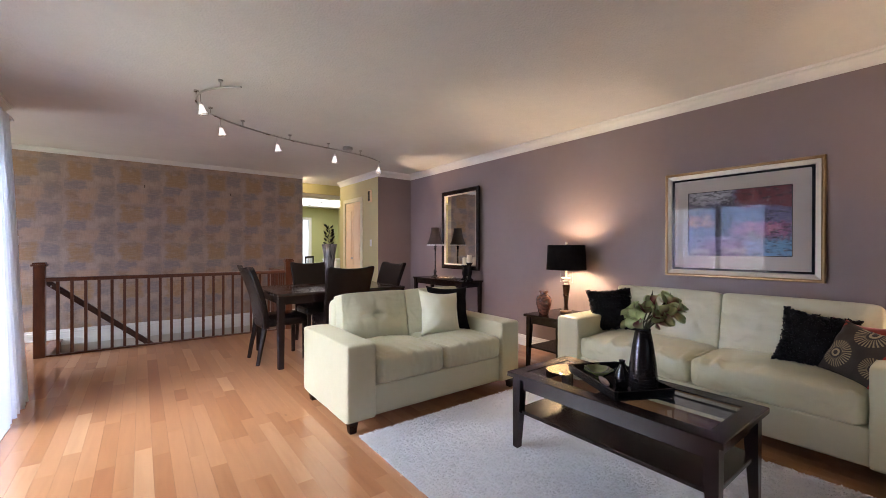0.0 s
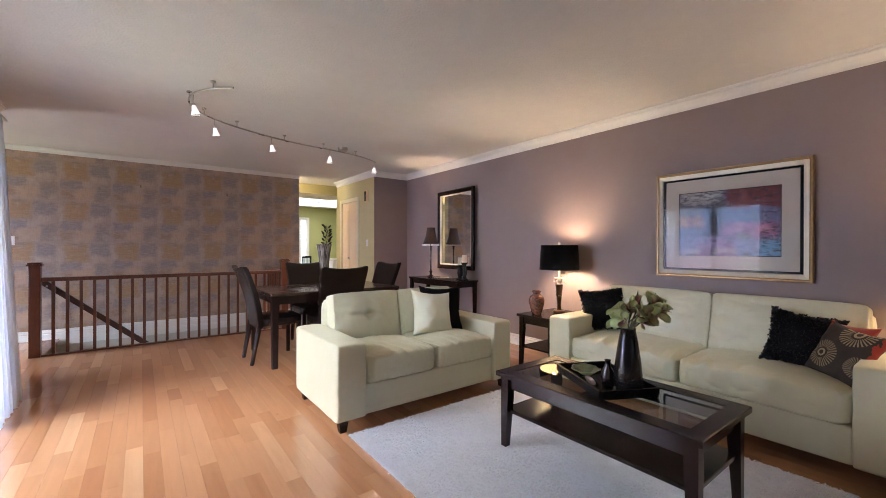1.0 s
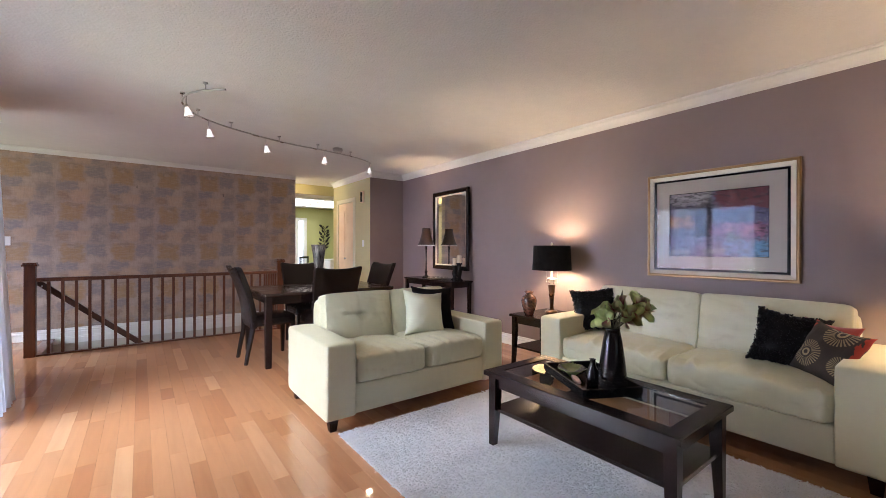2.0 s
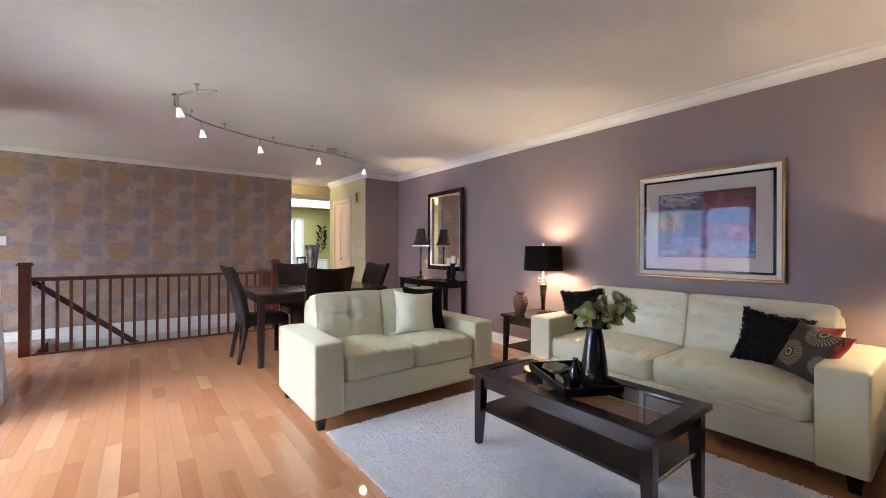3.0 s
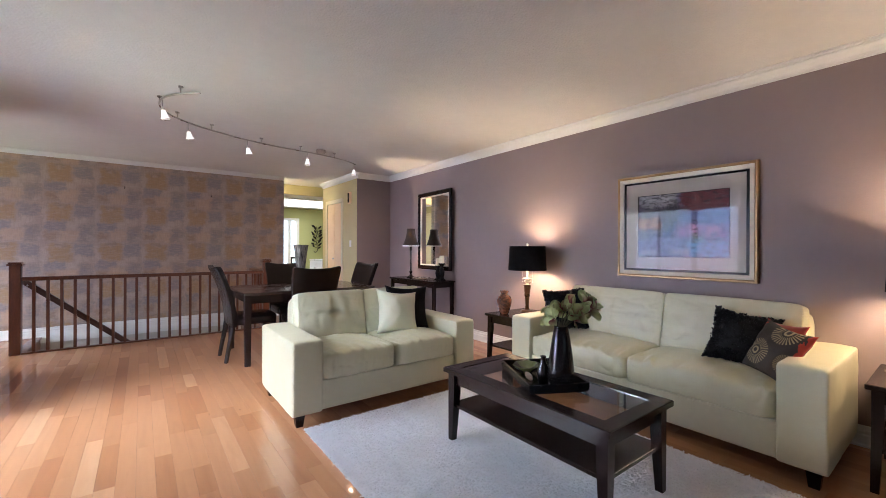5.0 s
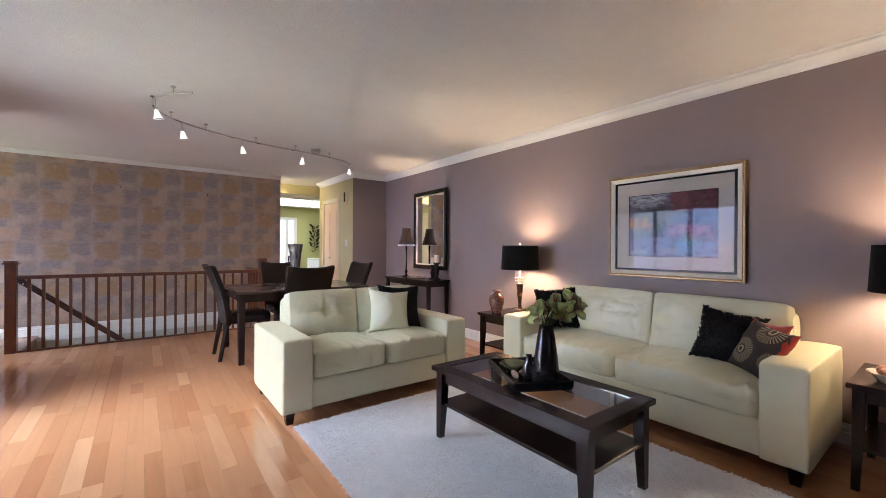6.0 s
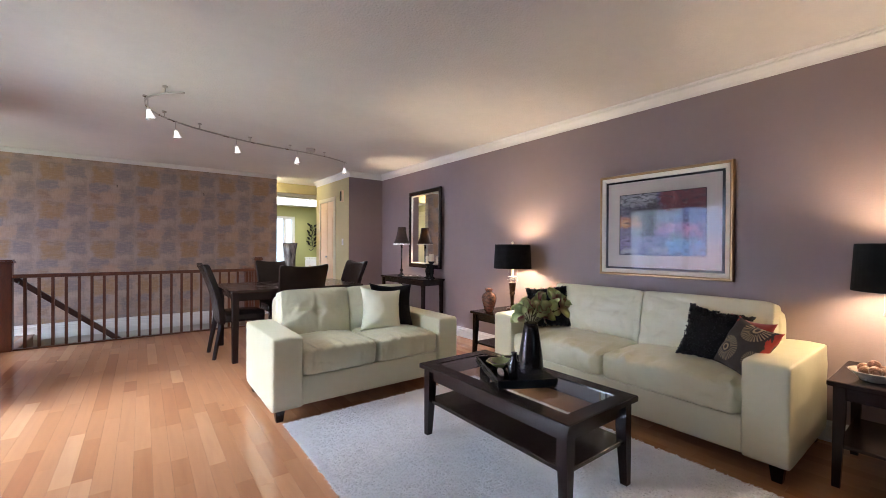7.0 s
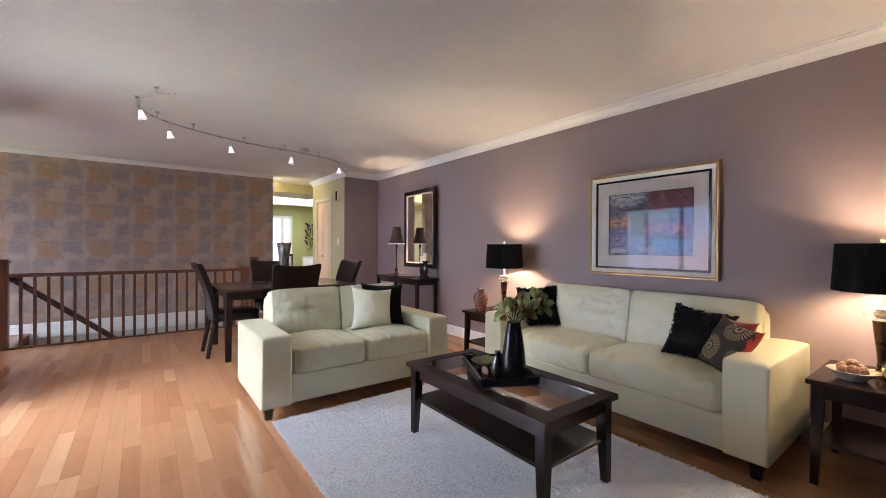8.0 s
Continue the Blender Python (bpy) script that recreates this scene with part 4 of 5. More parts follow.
def track():
    ob = thing("track_light", "curved nickel rail light with five small white glass spots, on", "ceiling light", pose(0, 0, 0))
    ctrl = [(0.612, 3.430), (0.489, 3.542), (0.388, 3.716), (0.362, 3.917), (0.409, 4.109), (0.508, 4.268), (0.714, 4.454), (0.942, 4.580), (1.219, 4.701), (1.547, 4.798), (1.972, 4.856), (2.434, 4.981), (2.732, 5.168)]
    zt = 2.43
    bm = bmesh.new()
    pts_ = []
    for i in range(len(ctrl) - 1):
        p0, p1, p2, p3 = (Vector(ctrl[max(0, min(len(ctrl) - 1, i + k))]) for k in (-1, 0, 1, 2))
        for s in range(5):
            u = s / 5
            q = 0.5 * ((2 * p1) + (p2 - p0) * u + (2 * p0 - 5 * p1 + 4 * p2 - p3) * u * u + (3 * p1 - p0 - 3 * p2 + p3) * u ** 3)
            pts_.append((q.x, q.y, zt))
    pts_.append((*ctrl[-1], zt))
    tube(bm, pts_, 0.008, 8)
    part("rail", bm, STEEL, ob, smooth=True)
    bm = bmesh.new()
    lathe(bm, [(0, H), (0.062, H), (0.062, H - 0.03), (0.05, H - 0.045), (0, H - 0.045)], 24, Matrix.Translation((2.11, 4.88, 0)))
    tube(bm, [(2.11, 4.88, H - 0.044), (2.11, 4.88, zt)], 0.006, 6)
    part("canopy", bm, STEEL, ob)
    for x, y in ((0.490, 3.542), (0.362, 3.886), (0.511, 4.272), (0.824, 4.512), (1.355, 4.751), (1.835, 4.835), (2.315, 4.939)):
        bm = bmesh.new()
        lathe(bm, [(0, H), (0.018, H), (0.018, H - 0.012), (0.004, H - 0.014), (0.004, zt), (0, zt)], 12, Matrix.Translation((x, y, 0)))
        part("standoff", bm, STEEL, ob)
    FROST = glow("frosted_glass_lit", (1.0, 0.93, 0.84), 1.5)
    for x, y, ax, ay in ((0.380, 3.771, 8, -14), (0.605, 4.366, 10, -12), (1.199, 4.694, 8, -12), (1.929, 4.850, 3, 2), (2.690, 5.137, 3, 0)):
        bm = bmesh.new()
        tube(bm, [(x, y, zt), (x, y, zt - 0.07)], 0.004, 6)
        head = part("spot_stem", bm, STEEL, ob)
        m = pose(x, y, zt - 0.07, ax, ay, 0)
        bm = bmesh.new()
        lathe(bm, [(0, 0), (0.014, 0), (0.016, -0.018), (0, -0.018)], 12, m)
        part("socket", bm, STEEL, head)
        bm = bmesh.new()
        lathe(bm, [(0.013, -0.018), (0.017, -0.030), (0.024, -0.060), (0.036, -0.092), (0.032, -0.092), (0.020, -0.060), (0.013, -0.03), (0.013, -0.018)], 20, m)
        part("glass_shade", bm, FROST, head, "glowing frosted glass shade", smooth=True)
        bm = bmesh.new()
        lathe(bm, [(0.0365, -0.086), (0.0395, -0.092), (0.0375, -0.096), (0.0362, -0.092), (0.0365, -0.086)], 20, m)
        part("trim_ring", bm, STEEL, head)
        lamp("spot_lamp", "SPOT", W_SPOT, (1.0, 0.70, 0.44), m @ pose(0, 0, -0.095), 0.036, spot=80 if x < 0.5 else 165)


track()
lamp("kitchen_light", "AREA", W_KITCHEN, (1.0, 0.97, 0.85), pose(3.35, 9.5, 2.255), 1.3, 1.6)

# ---- cushions ----


def medallion_fabric():
    """Taupe cloth with straw-coloured rayed medallions and red blocks."""
    m = mat("medallion_fabric", (0.045, 0.032, 0.026), (0.030, 0.022, 0.018), 0.8, 14, bump=0.2, bscale=500)
    t = m.node_tree
    b = t.nodes["Principled BSDF"]
    base = b.inputs["Base Color"].links[0].from_socket
    sp = t.nodes.new("ShaderNodeSeparateXYZ")
    t.links.new(t.nodes.new("ShaderNodeTexCoord").outputs["Object"], sp.inputs[0])
    colour = base

    def over(col, fac, rgb):
        mx = t.nodes.new("ShaderNodeMix")
        mx.data_type = "RGBA"
        t.links.new(fac, mx.inputs[0])
        t.links.new(col, mx.inputs[6])
        mx.inputs[7].default_value = (*rgb, 1)
        return mx.outputs[2]
    nz = t.nodes.new("ShaderNodeTexNoise")
    nz.inputs["Scale"].default_value = 6
    edge = math_node(t, "MULTIPLY_ADD", nz.outputs[0], 0.12, sp.outputs[0])
    red = math_node(t, "GREATER_THAN", math_node(t, "ABSOLUTE", math_node(t, "SUBTRACT", edge, 0.05)), 0.148)
    colour = over(colour, red, (0.36, 0.035, 0.018))
    for cx, cz, r in ((0.04, 0.30, 0.085), (-0.06, 0.13, 0.080), (0.13, 0.12, 0.06)):
        dx, dz = math_node(t, "SUBTRACT", sp.outputs[0], cx), math_node(t, "SUBTRACT", sp.outputs[2], cz)
        d = math_node(t, "SQRT", math_node(t, "ADD", math_node(t, "MULTIPLY", dx, dx), math_node(t, "MULTIPLY", dz, dz)))
        ray = math_node(t, "GREATER_THAN", math_node(t, "SINE", math_node(t, "MULTIPLY", math_node(t, "ARCTAN2", dz, dx), 30)), 0.1)
        inside = math_node(t, "MULTIPLY", math_node(t, "LESS_THAN", d, r), math_node(t, "GREATER_THAN", d, r * 0.42))
        colour = over(colour, math_node(t, "MULTIPLY", inside, ray), (0.30, 0.235, 0.13))
        colour = over(colour, math_node(t, "MULTIPLY", math_node(t, "LESS_THAN", d, r * 0.30), math_node(t, "GREATER_THAN", d, r * 0.16)), (0.36, 0.28, 0.16))
    t.links.new(colour, b.inputs["Base Color"])
    return m


CREAMFAB = mat("cream_satin", (0.80, 0.775, 0.57), (0.78, 0.755, 0.55), 0.5, 5, bump=0.1, bscale=400, sheen=0.3)
pillow("cushion", "cream satin scatter cushion on the loveseat", pose(2.05, 2.80, 0.452, -20, 7, -6), 0.40, CREAMFAB, 0.18, 1.0)
pillow("cushion", "plain black scatter cushion tucked behind the cream one", pose(2.20, 2.865, 0.455, -16, 3, -10), 0.42, BLACKFAB, 0.12, 5.0)


def fur(ob, count, seed, s, thick, ln=0.017):
    """Short tufts of pile over a cushion's cover."""
    r = np.random.default_rng(seed)
    vs_, fs_ = [], []
    for i in range(count):
        u, v, side = r.uniform(-0.98, 0.98), r.uniform(-0.98, 0.98), (-1 if r.random() < 0.7 else 1)
        if max(abs(u), abs(v)) < 0.55 and r.random() < 0.75:
            continue
        f = ((1 - abs(u) ** 2.6) * (1 - abs(v) ** 2.6)) ** 0.55
        p = Vector((s / 2 * u * (0.9 + 0.1 * v * v), side * thick / 2 * f, s / 2 * v * (0.9 + 0.1 * u * u) + s / 2))
        d = Vector((u * 0.5 + r.normal() * 0.6, side * (0.35 + 0.5 * f) + r.normal() * 0.2, v * 0.5 - 0.3 + r.normal() * 0.6)).normalized() * ln * r.uniform(0.5, 1.1)
        w = d.cross(Vector((r.normal(), r.normal(), r.normal()))).normalized() * 0.007
        k = len(vs_)
        vs_ += [p - w, p + w, p + d * 0.6 + w * 0.8, p + d]
        fs_.append((k, k + 1, k + 2, k + 3))
    me_ = bpy.data.meshes.new("fur")
    me_.from_pydata([tuple(v) for v in vs_], [], fs_)
    me_.materials.append(BLACKFUR)
    o = tagged(new("fur", me_), kind="stuff")
    o.parent = ob


for m, sd in ((pose(3.36, 1.98, 0.465, -20, -6, -52), 1), (pose(3.29, 0.675, 0.465, -24, 8, -84), 2)):
    size = 0.40 if sd == 1 else 0.37
    p = pillow("cushion", "shaggy black ruffled cushion on the cream sofa", m, size, BLACKFUR, 0.13, 3.0 + sd, ruffle=0.016)
    fur(p, 2600, sd, size, 0.14, 0.011)
pillow("cushion", "small red velvet cushion tucked behind the patterned one", pose(3.30, 0.525, 0.460, -20, 2, -122), 0.335, mat("red_velvet", (0.34, 0.030, 0.016), (0.25, 0.022, 0.013), 0.8, 9, bump=0.1, bscale=300, sheen=0.3), 0.10, 13.0)
pillow("cushion", "taupe and red cushion with straw-coloured rayed medallions", pose(3.20, 0.515, 0.455, -26, 8, -127), 0.34, medallion_fabric(), 0.13, 9.0)

# ---- on the coffee table ----
TOP = 0.4705
tray = thing("serving_tray", "black rectangular wooden tray on the coffee table", "tray", pose(2.07, 1.236, TOP, 0, 0, 62))
LX, LY = 0.235, 0.158
slab("tray_floor", (-LX, LX, -LY, LY, 0, 0.008), BLACK, tray, 0.002)
for s in (-1, 1):
    slab("tray_side", (-LX, LX, s * LY - 0.006, s * LY + 0.006, 0.0085, 0.048), BLACK, tray, 0.002)
    slab("tray_side", (s * LX - 0.006, s * LX + 0.006, -LY + 0.0065, LY - 0.0065, 0.0085, 0.048), BLACK, tray, 0.002)
ZT = TOP + 0.0085
HAMMER = mat("hammered_black_glaze", (0.007, 0.006, 0.006), (0.014, 0.010, 0.009), 0.12, 10, bump=0.12, bscale=75, rvar=0.03)
va = thing("vase", "tall tapering black hammered ceramic vase with leafy stems", "vase", pose(2.035, 1.078, ZT))
bm = bmesh.new()
lathe(bm, [(0, 0), (0.052, 0), (0.058, 0.006), (0.067, 0.05), (0.068, 0.085), (0.062, 0.15), (0.048, 0.25), (0.036, 0.315), (0.038, 0.322), (0.032, 0.322), (0.030, 0.30), (0.0, 0.28)], 40)
part("body", bm, HAMMER, va, smooth=True)
bm = bmesh.new()
for k in range(5):
    z, rr2 = 0.028 + k * 0.016, 0.0655 + 0.002 * math.sin(k)
    for i in range(26):
        a = 2 * math.pi * (i + 0.5 * (k % 2)) / 26
        bmesh.ops.create_icosphere(bm, subdivisions=1, radius=0.0048, matrix=Matrix.Translation((math.cos(a) * rr2, math.sin(a) * rr2, z)))
tagged(part("raised_dots", bm, HAMMER, va, "band of raised dots", smooth=True), kind="stuff")


def leaf_mat():
    m = mat("dusty_leaf", (0.70, 0.73, 0.40), (0.52, 0.58, 0.26), 0.42, 9, bump=0.1, bscale=120)
    t = m.node_tree
    b = t.nodes["Principled BSDF"]
    base = b.inputs["Base Color"].links[0].from_socket
    oi = t.nodes.new("ShaderNodeObjectInfo")
    sp = t.nodes.new("ShaderNodeSeparateXYZ")
    t.links.new(t.nodes.new("ShaderNodeTexCoord").outputs["Object"], sp.inputs[0])
    green = math_node(t, "ADD", math_node(t, "DIVIDE", sp.outputs[1], 0.045), math_node(t, "MULTIPLY_ADD", oi.outputs["Random"], -1.7, 1.0))
    mx = t.nodes.new("ShaderNodeMix")
    mx.data_type = "RGBA"
    mx.clamp_factor = True
    t.links.new(green, mx.inputs[0])
    mx.inputs[6].default_value = (0.36, 0.13, 0.13, 1)
    t.links.new(base, mx.inputs[7])
    t.links.new(mx.outputs[2], b.inputs["Base Color"])
    tl_ = t.nodes.new("ShaderNodeBsdfTranslucent")
    t.links.new(mx.outputs[2], tl_.inputs[0])
    ms = t.nodes.new("ShaderNodeMixShader")
    ms.inputs[0].default_value = 0.35
    t.links.new(b.outputs[0], ms.inputs[1])
    t.links.new(tl_.outputs[0], ms.inputs[2])
    t.links.new(ms.outputs[0], t.nodes["Material Output"].inputs[0])
    return m


LEAF = leaf_mat()
STEM = mat("stem_brown", (0.10, 0.09, 0.04), (0.06, 0.05, 0.03), 0.6, 10)


def leaf_mesh(l, w, cup):
    me_ = bpy.data.meshes.new("leaf")
    b = bmesh.new()
    rows = []
    for i in range(7):
        u = i / 6
        half = w / 2 * (max(0.0, 1 - (2 * u - 1) ** 2) ** 0.5 * 0.96 + 0.04 * (u < 0.9))
        row = []
        for j in range(5):
            v = j / 2 - 1
            row.append(b.verts.new((v * half, u * l, cup * (v * v * half * 0.9 + math.sin(u * 2.4) * l * 0.22))))
        rows.append(row)
    for p_, q_ in zip(rows, rows[1:]):
        for j in range(4):
            b.faces.new((p_[j], p_[j + 1], q_[j + 1], q_[j]))
    bmesh.ops.solidify(b, geom=b.faces[:], thickness=0.0012)
    b.to_mesh(me_)
    b.free()
    me_.materials.append(LEAF)
    for p_ in me_.polygons:
        p_.use_smooth = True
    return me_


pl = thing("leaf_arrangement", "spray of rounded green and wine-flushed artificial leaves in the black vase", "plant", pose(2.035, 1.078, ZT + 0.30))
kinds = [leaf_mesh(0.068, 0.056, 0.6), leaf_mesh(0.060, 0.052, 0.9), leaf_mesh(0.076, 0.048, 0.4)]
lr = random.Random(21)
for s in range(14):
    # one group of heads low over the rim, another higher and to the side
    h = 0.95 - 1.2 * (s % 7 + 0.5) / 7
    a = s * 2.399
    out = Vector((math.cos(a) * math.sqrt(max(0.05, 1 - h * h)), math.sin(a) * math.sqrt(max(0.05, 1 - h * h)), h))
    centre = Vector((-0.012, -0.004, 0.062)) if s < 7 else Vector((0.085, -0.062, 0.105))
    tip = centre + Vector((out.x * 0.062, out.y * 0.062, out.z * 0.060)) * lr.uniform(0.8, 1.15)
    mid = tip * 0.5 + Vector((0, 0, 0.012))
    bm = bmesh.new()
    tube(bm, [(0, 0, -0.05), tuple(mid * 0.4), tuple(mid), tuple(tip)], [0.003, 0.0028, 0.0024, 0.0018], 6)
    st = part("stem", bm, STEM, pl)
    side_a = out.orthogonal().normalized()
    side_b = out.cross(side_a)
    for k in range(4):
        w = k * 1.571 + lr.uniform(-0.35, 0.35)
        spread = lr.uniform(0.55, 1.0)
        d = side_a * math.cos(w) + side_b * math.sin(w)
        along = (d * spread + out * (1.1 - spread) + Vector((0, 0, 0.18))).normalized()
        nrm = (out * spread - d * (1.1 - spread) + Vector((lr.gauss(0, 0.2), lr.gauss(0, 0.2), lr.gauss(0, 0.2)))).normalized()
        across = along.cross(nrm).normalized()
        nrm = across.cross(along)
        o = new("leaf", lr.choice(kinds))
        o.parent = st
        o.matrix_local = Matrix.Translation(tip - out * 0.006) @ Matrix((across, along, nrm)).transposed().to_4x4()
for k, (x, y, z) in enumerate(((0.10, -0.09, 0.17), (0.06, -0.02, 0.18), (0.13, -0.08, 0.15))):
    bm = bmesh.new()
    tube(bm, [(0, 0, 0.05), (x * 0.7, y * 0.7, z * 0.8), (x * 0.9, y * 0.9, z), (x, y, z + 0.035)], [0.0025, 0.003, 0.006, 0.001], 6)
    part("bud", bm, STEM, pl)

bw = thing("leaf_bowl", "small green glazed bowl shaped like a leaf, on the tray", "bowl", pose(2.068, 1.345, ZT, 0, 0, 30))
GLAZE = mat("green_glaze", (0.11, 0.135, 0.055), (0.05, 0.06, 0.025), 0.2, 16, coat=0.5, bump=0.2, bscale=60)
bm = bmesh.new()
lathe(bm, [(0, 0.0), (0.028, 0.0), (0.030, 0.008), (0.050, 0.022), (0.068, 0.044), (0.070, 0.048), (0.066, 0.048), (0.046, 0.028), (0.0, 0.016)], 30)
for v in bm.verts:
    k = 1 + 0.06 * math.sin(7 * math.atan2(v.co.y, v.co.x)) * (v.co.z > 0.02)
    v.co.x *= k * 1.28
    v.co.y *= k * 1.12
part("body", bm, GLAZE, bw, smooth=True)
bm = bmesh.new()
tube(bm, [(0.083, 0, 0.045), (0.097, 0.006, 0.056), (0.104, 0.016, 0.052)], [0.006, 0.005, 0.003], 8)
part("leaf_stalk", bm, GLAZE, bw, smooth=True)
bt = thing("ornament_bottle", "small dark pear-shaped ceramic bottle on the tray", "bottle", pose(2.005, 1.172, ZT))
bm = bmesh.new()
lathe(bm, [(0, 0), (0.026, 0), (0.034, 0.02), (0.036, 0.05), (0.030, 0.085), (0.016, 0.11), (0.013, 0.135), (0.017, 0.145), (0.011, 0.145), (0.0, 0.13)], 24)
part("body", bm, HAMMER, bt, smooth=True)
bm = bmesh.new()
tube(bm, [(0.010, 0, 0.14), (0.03, 0, 0.12), (0.036, 0, 0.085), (0.034, 0, 0.06)], 0.004, 6)
part("handle", bm, HAMMER, bt, smooth=True)
st_ = thing("shell_ornament", "small pale pinkish shell lying on the tray", "ornament", pose(2.00, 1.27, ZT, 0, 0, 50))
bm = soft(0.10, 0.035, 0.022, 2.5, 10, lambda q: Vector((0, 0.004 * math.sin(q.x * 9), 0.011 + 0.004 * math.sin(q.x * 9))))
part("shell", bm, mat("shell_pink", (0.55, 0.42, 0.36), (0.42, 0.30, 0.26), 0.3, 20, coat=0.3), st_, smooth=True)

# ---- on the end tables ----
MOSAIC = mat("copper_mosaic", (0.20, 0.070, 0.040), (0.030, 0.016, 0.014), 0.2, 55, coat=0.5, fine=0.25)
ur = thing("urn", "round copper and brown mosaic urn on the end table", "urn", pose(3.235, 2.665, 0.5405))
bm = bmesh.new()
lathe(bm, [(0, 0), (0.042, 0), (0.045, 0.006), (0.060, 0.05), (0.076, 0.11), (0.078, 0.145), (0.066, 0.180), (0.040, 0.200), (0.034, 0.212), (0.048, 0.235), (0.044, 0.237), (0.028, 0.212), (0, 0.20)], 36)
part("body", bm, MOSAIC, ur, smooth=True)
PEARL = mat("pearl_bowl", (0.50, 0.43, 0.34), (0.30, 0.24, 0.18), 0.25, 30, coat=0.4, metal=0.3)
nb = thing("decor_bowl", "shallow silvery bowl on the end table", "bowl", pose(3.315, -0.070, 0.5405))
bm = bmesh.new()
lathe(bm, [(0, 0), (0.050, 0), (0.055, 0.004), (0.070, 0.022), (0.096, 0.046), (0.099, 0.050), (0.094, 0.051), (0.066, 0.028), (0.0, 0.012)], 40)
part("body", bm, PEARL, nb, smooth=True)
NUT = mat("wicker_ball", (0.22, 0.09, 0.042), (0.11, 0.042, 0.022), 0.45, 60, bump=0.6, bscale=160, coat=0.2)
for x, y, z in ((-0.045, 0.03, 0.052), (0.03, 0.045, 0.055), (0.05, -0.03, 0.052), (-0.02, -0.045, 0.052), (0.005, 0.0, 0.082), (-0.062, -0.012, 0.062)):
    bl = thing("wicker_ball", "reddish brown decorative ball in the bowl", "ornament", pose(3.315 + x * 0.86, -0.070 + y * 0.86, 0.5405 + z * 0.95, x * 900, y * 900, 0), "balls in the bowl")
    bm = bmesh.new()
    bmesh.ops.create_uvsphere(bm, u_segments=20, v_segments=12, radius=0.0265)
    part("ball", bm, NUT, bl, smooth=True)
oil = thing("glass_bottle", "round clear glass bottle of yellow oil on the end table", "bottle", pose(3.33, -0.245, 0.5405))
bm = bmesh.new()
lathe(bm, [(0, 0), (0.045, 0), (0.062, 0.015), (0.078, 0.06), (0.070, 0.105), (0.045, 0.135), (0.020, 0.15), (0.018, 0.19), (0.024, 0.195), (0.014, 0.195), (0.014, 0.15), (0.040, 0.130), (0.064, 0.102), (0.072, 0.06), (0.058, 0.018), (0, 0.006)], 32)
part("body", bm, glass("bottle_glass", (0.95, 0.97, 0.93)), oil, smooth=True)
bm = bmesh.new()
lathe(bm, [(0, 0.0065), (0.0575, 0.0185), (0.0715, 0.06), (0.066, 0.095), (0, 0.095)], 32)
part("oil", bm, glass("yellow_oil", (0.86, 0.78, 0.16), 0.0, 1.4), oil, "clear yellow oil", smooth=True)

# ---- on the console ----
ZC = 0.7605
cl = thing("buffet_lamp", "slender dark candlestick lamp with a beaded bell shade, lit", "lamp", pose(3.575, 4.99, ZC))
bm = bmesh.new()
lathe(bm, [(0, 0), (0.060, 0), (0.060, 0.01), (0.045, 0.022), (0.022, 0.035), (0.014, 0.06), (0.024, 0.085), (0.024, 0.095), (0.011, 0.115), (0.009, 0.30), (0.011, 0.42), (0.018, 0.44), (0.012, 0.455), (0.022, 0.47), (0.022, 0.475), (0.006, 0.48), (0.006, 0.56), (0, 0.56)], 24)
part("base", bm, mat("blackened_bronze", (0.022, 0.013, 0.010), (0.012, 0.008, 0.007), 0.25, 12, metal=0.4), cl, smooth=False)
bm = bmesh.new()
lathe(bm, [(0.128, 0.50), (0.104, 0.55), (0.082, 0.62), (0.068, 0.69), (0.062, 0.755), (0.060, 0.755), (0.066, 0.69), (0.080, 0.62), (0.102, 0.55), (0.126, 0.50), (0.128, 0.50)], 40)
BEADED = mat("dark_beaded_shade", (0.030, 0.014, 0.010), (0.012, 0.007, 0.006), 0.6, 60, bump=0.5, bscale=120)
bt_ = BEADED.node_tree
tl = bt_.nodes.new("ShaderNodeBsdfTranslucent")
tl.inputs[0].default_value = (0.6, 0.42, 0.30, 1)
bx = bt_.nodes.new("ShaderNodeMixShader")
bx.inputs[0].default_value = 0.035
bt_.links.new(bt_.nodes["Principled BSDF"].outputs[0], bx.inputs[1])
bt_.links.new(tl.outputs[0], bx.inputs[2])
bt_.links.new(bx.outputs[0], bt_.nodes["Material Output"].inputs[0])
part("shade", bm, BEADED, cl, "dark beaded bell shade")
bm = bmesh.new()
for i in range(44):
    a = 2 * math.pi * i / 44
    tube(bm, [(0.127 * math.cos(a), 0.127 * math.sin(a), 0.50), (0.127 * math.cos(a), 0.127 * math.sin(a), 0.482)], 0.0032, 5)
tagged(part("bead_fringe", bm, STEEL, cl, "pale bead fringe"), kind="stuff")
bm = bmesh.new()
lathe(bm, [(0, 0.56), (0.010, 0.56), (0.018, 0.60), (0.014, 0.63), (0, 0.645)], 14)
bulb = part("bulb", bm, BULB, cl, "glowing warm bulb", smooth=True)
bulb.visible_shadow = False
lamp("buffet_bulb", "POINT", W_BUFFET, (1.0, 0.70, 0.40), pose(3.575, 4.99, ZC + 0.64), 0.02)
WAX = mat("candle_wax", (0.78, 0.68, 0.52), (0.72, 0.62, 0.46), 0.5, 8)


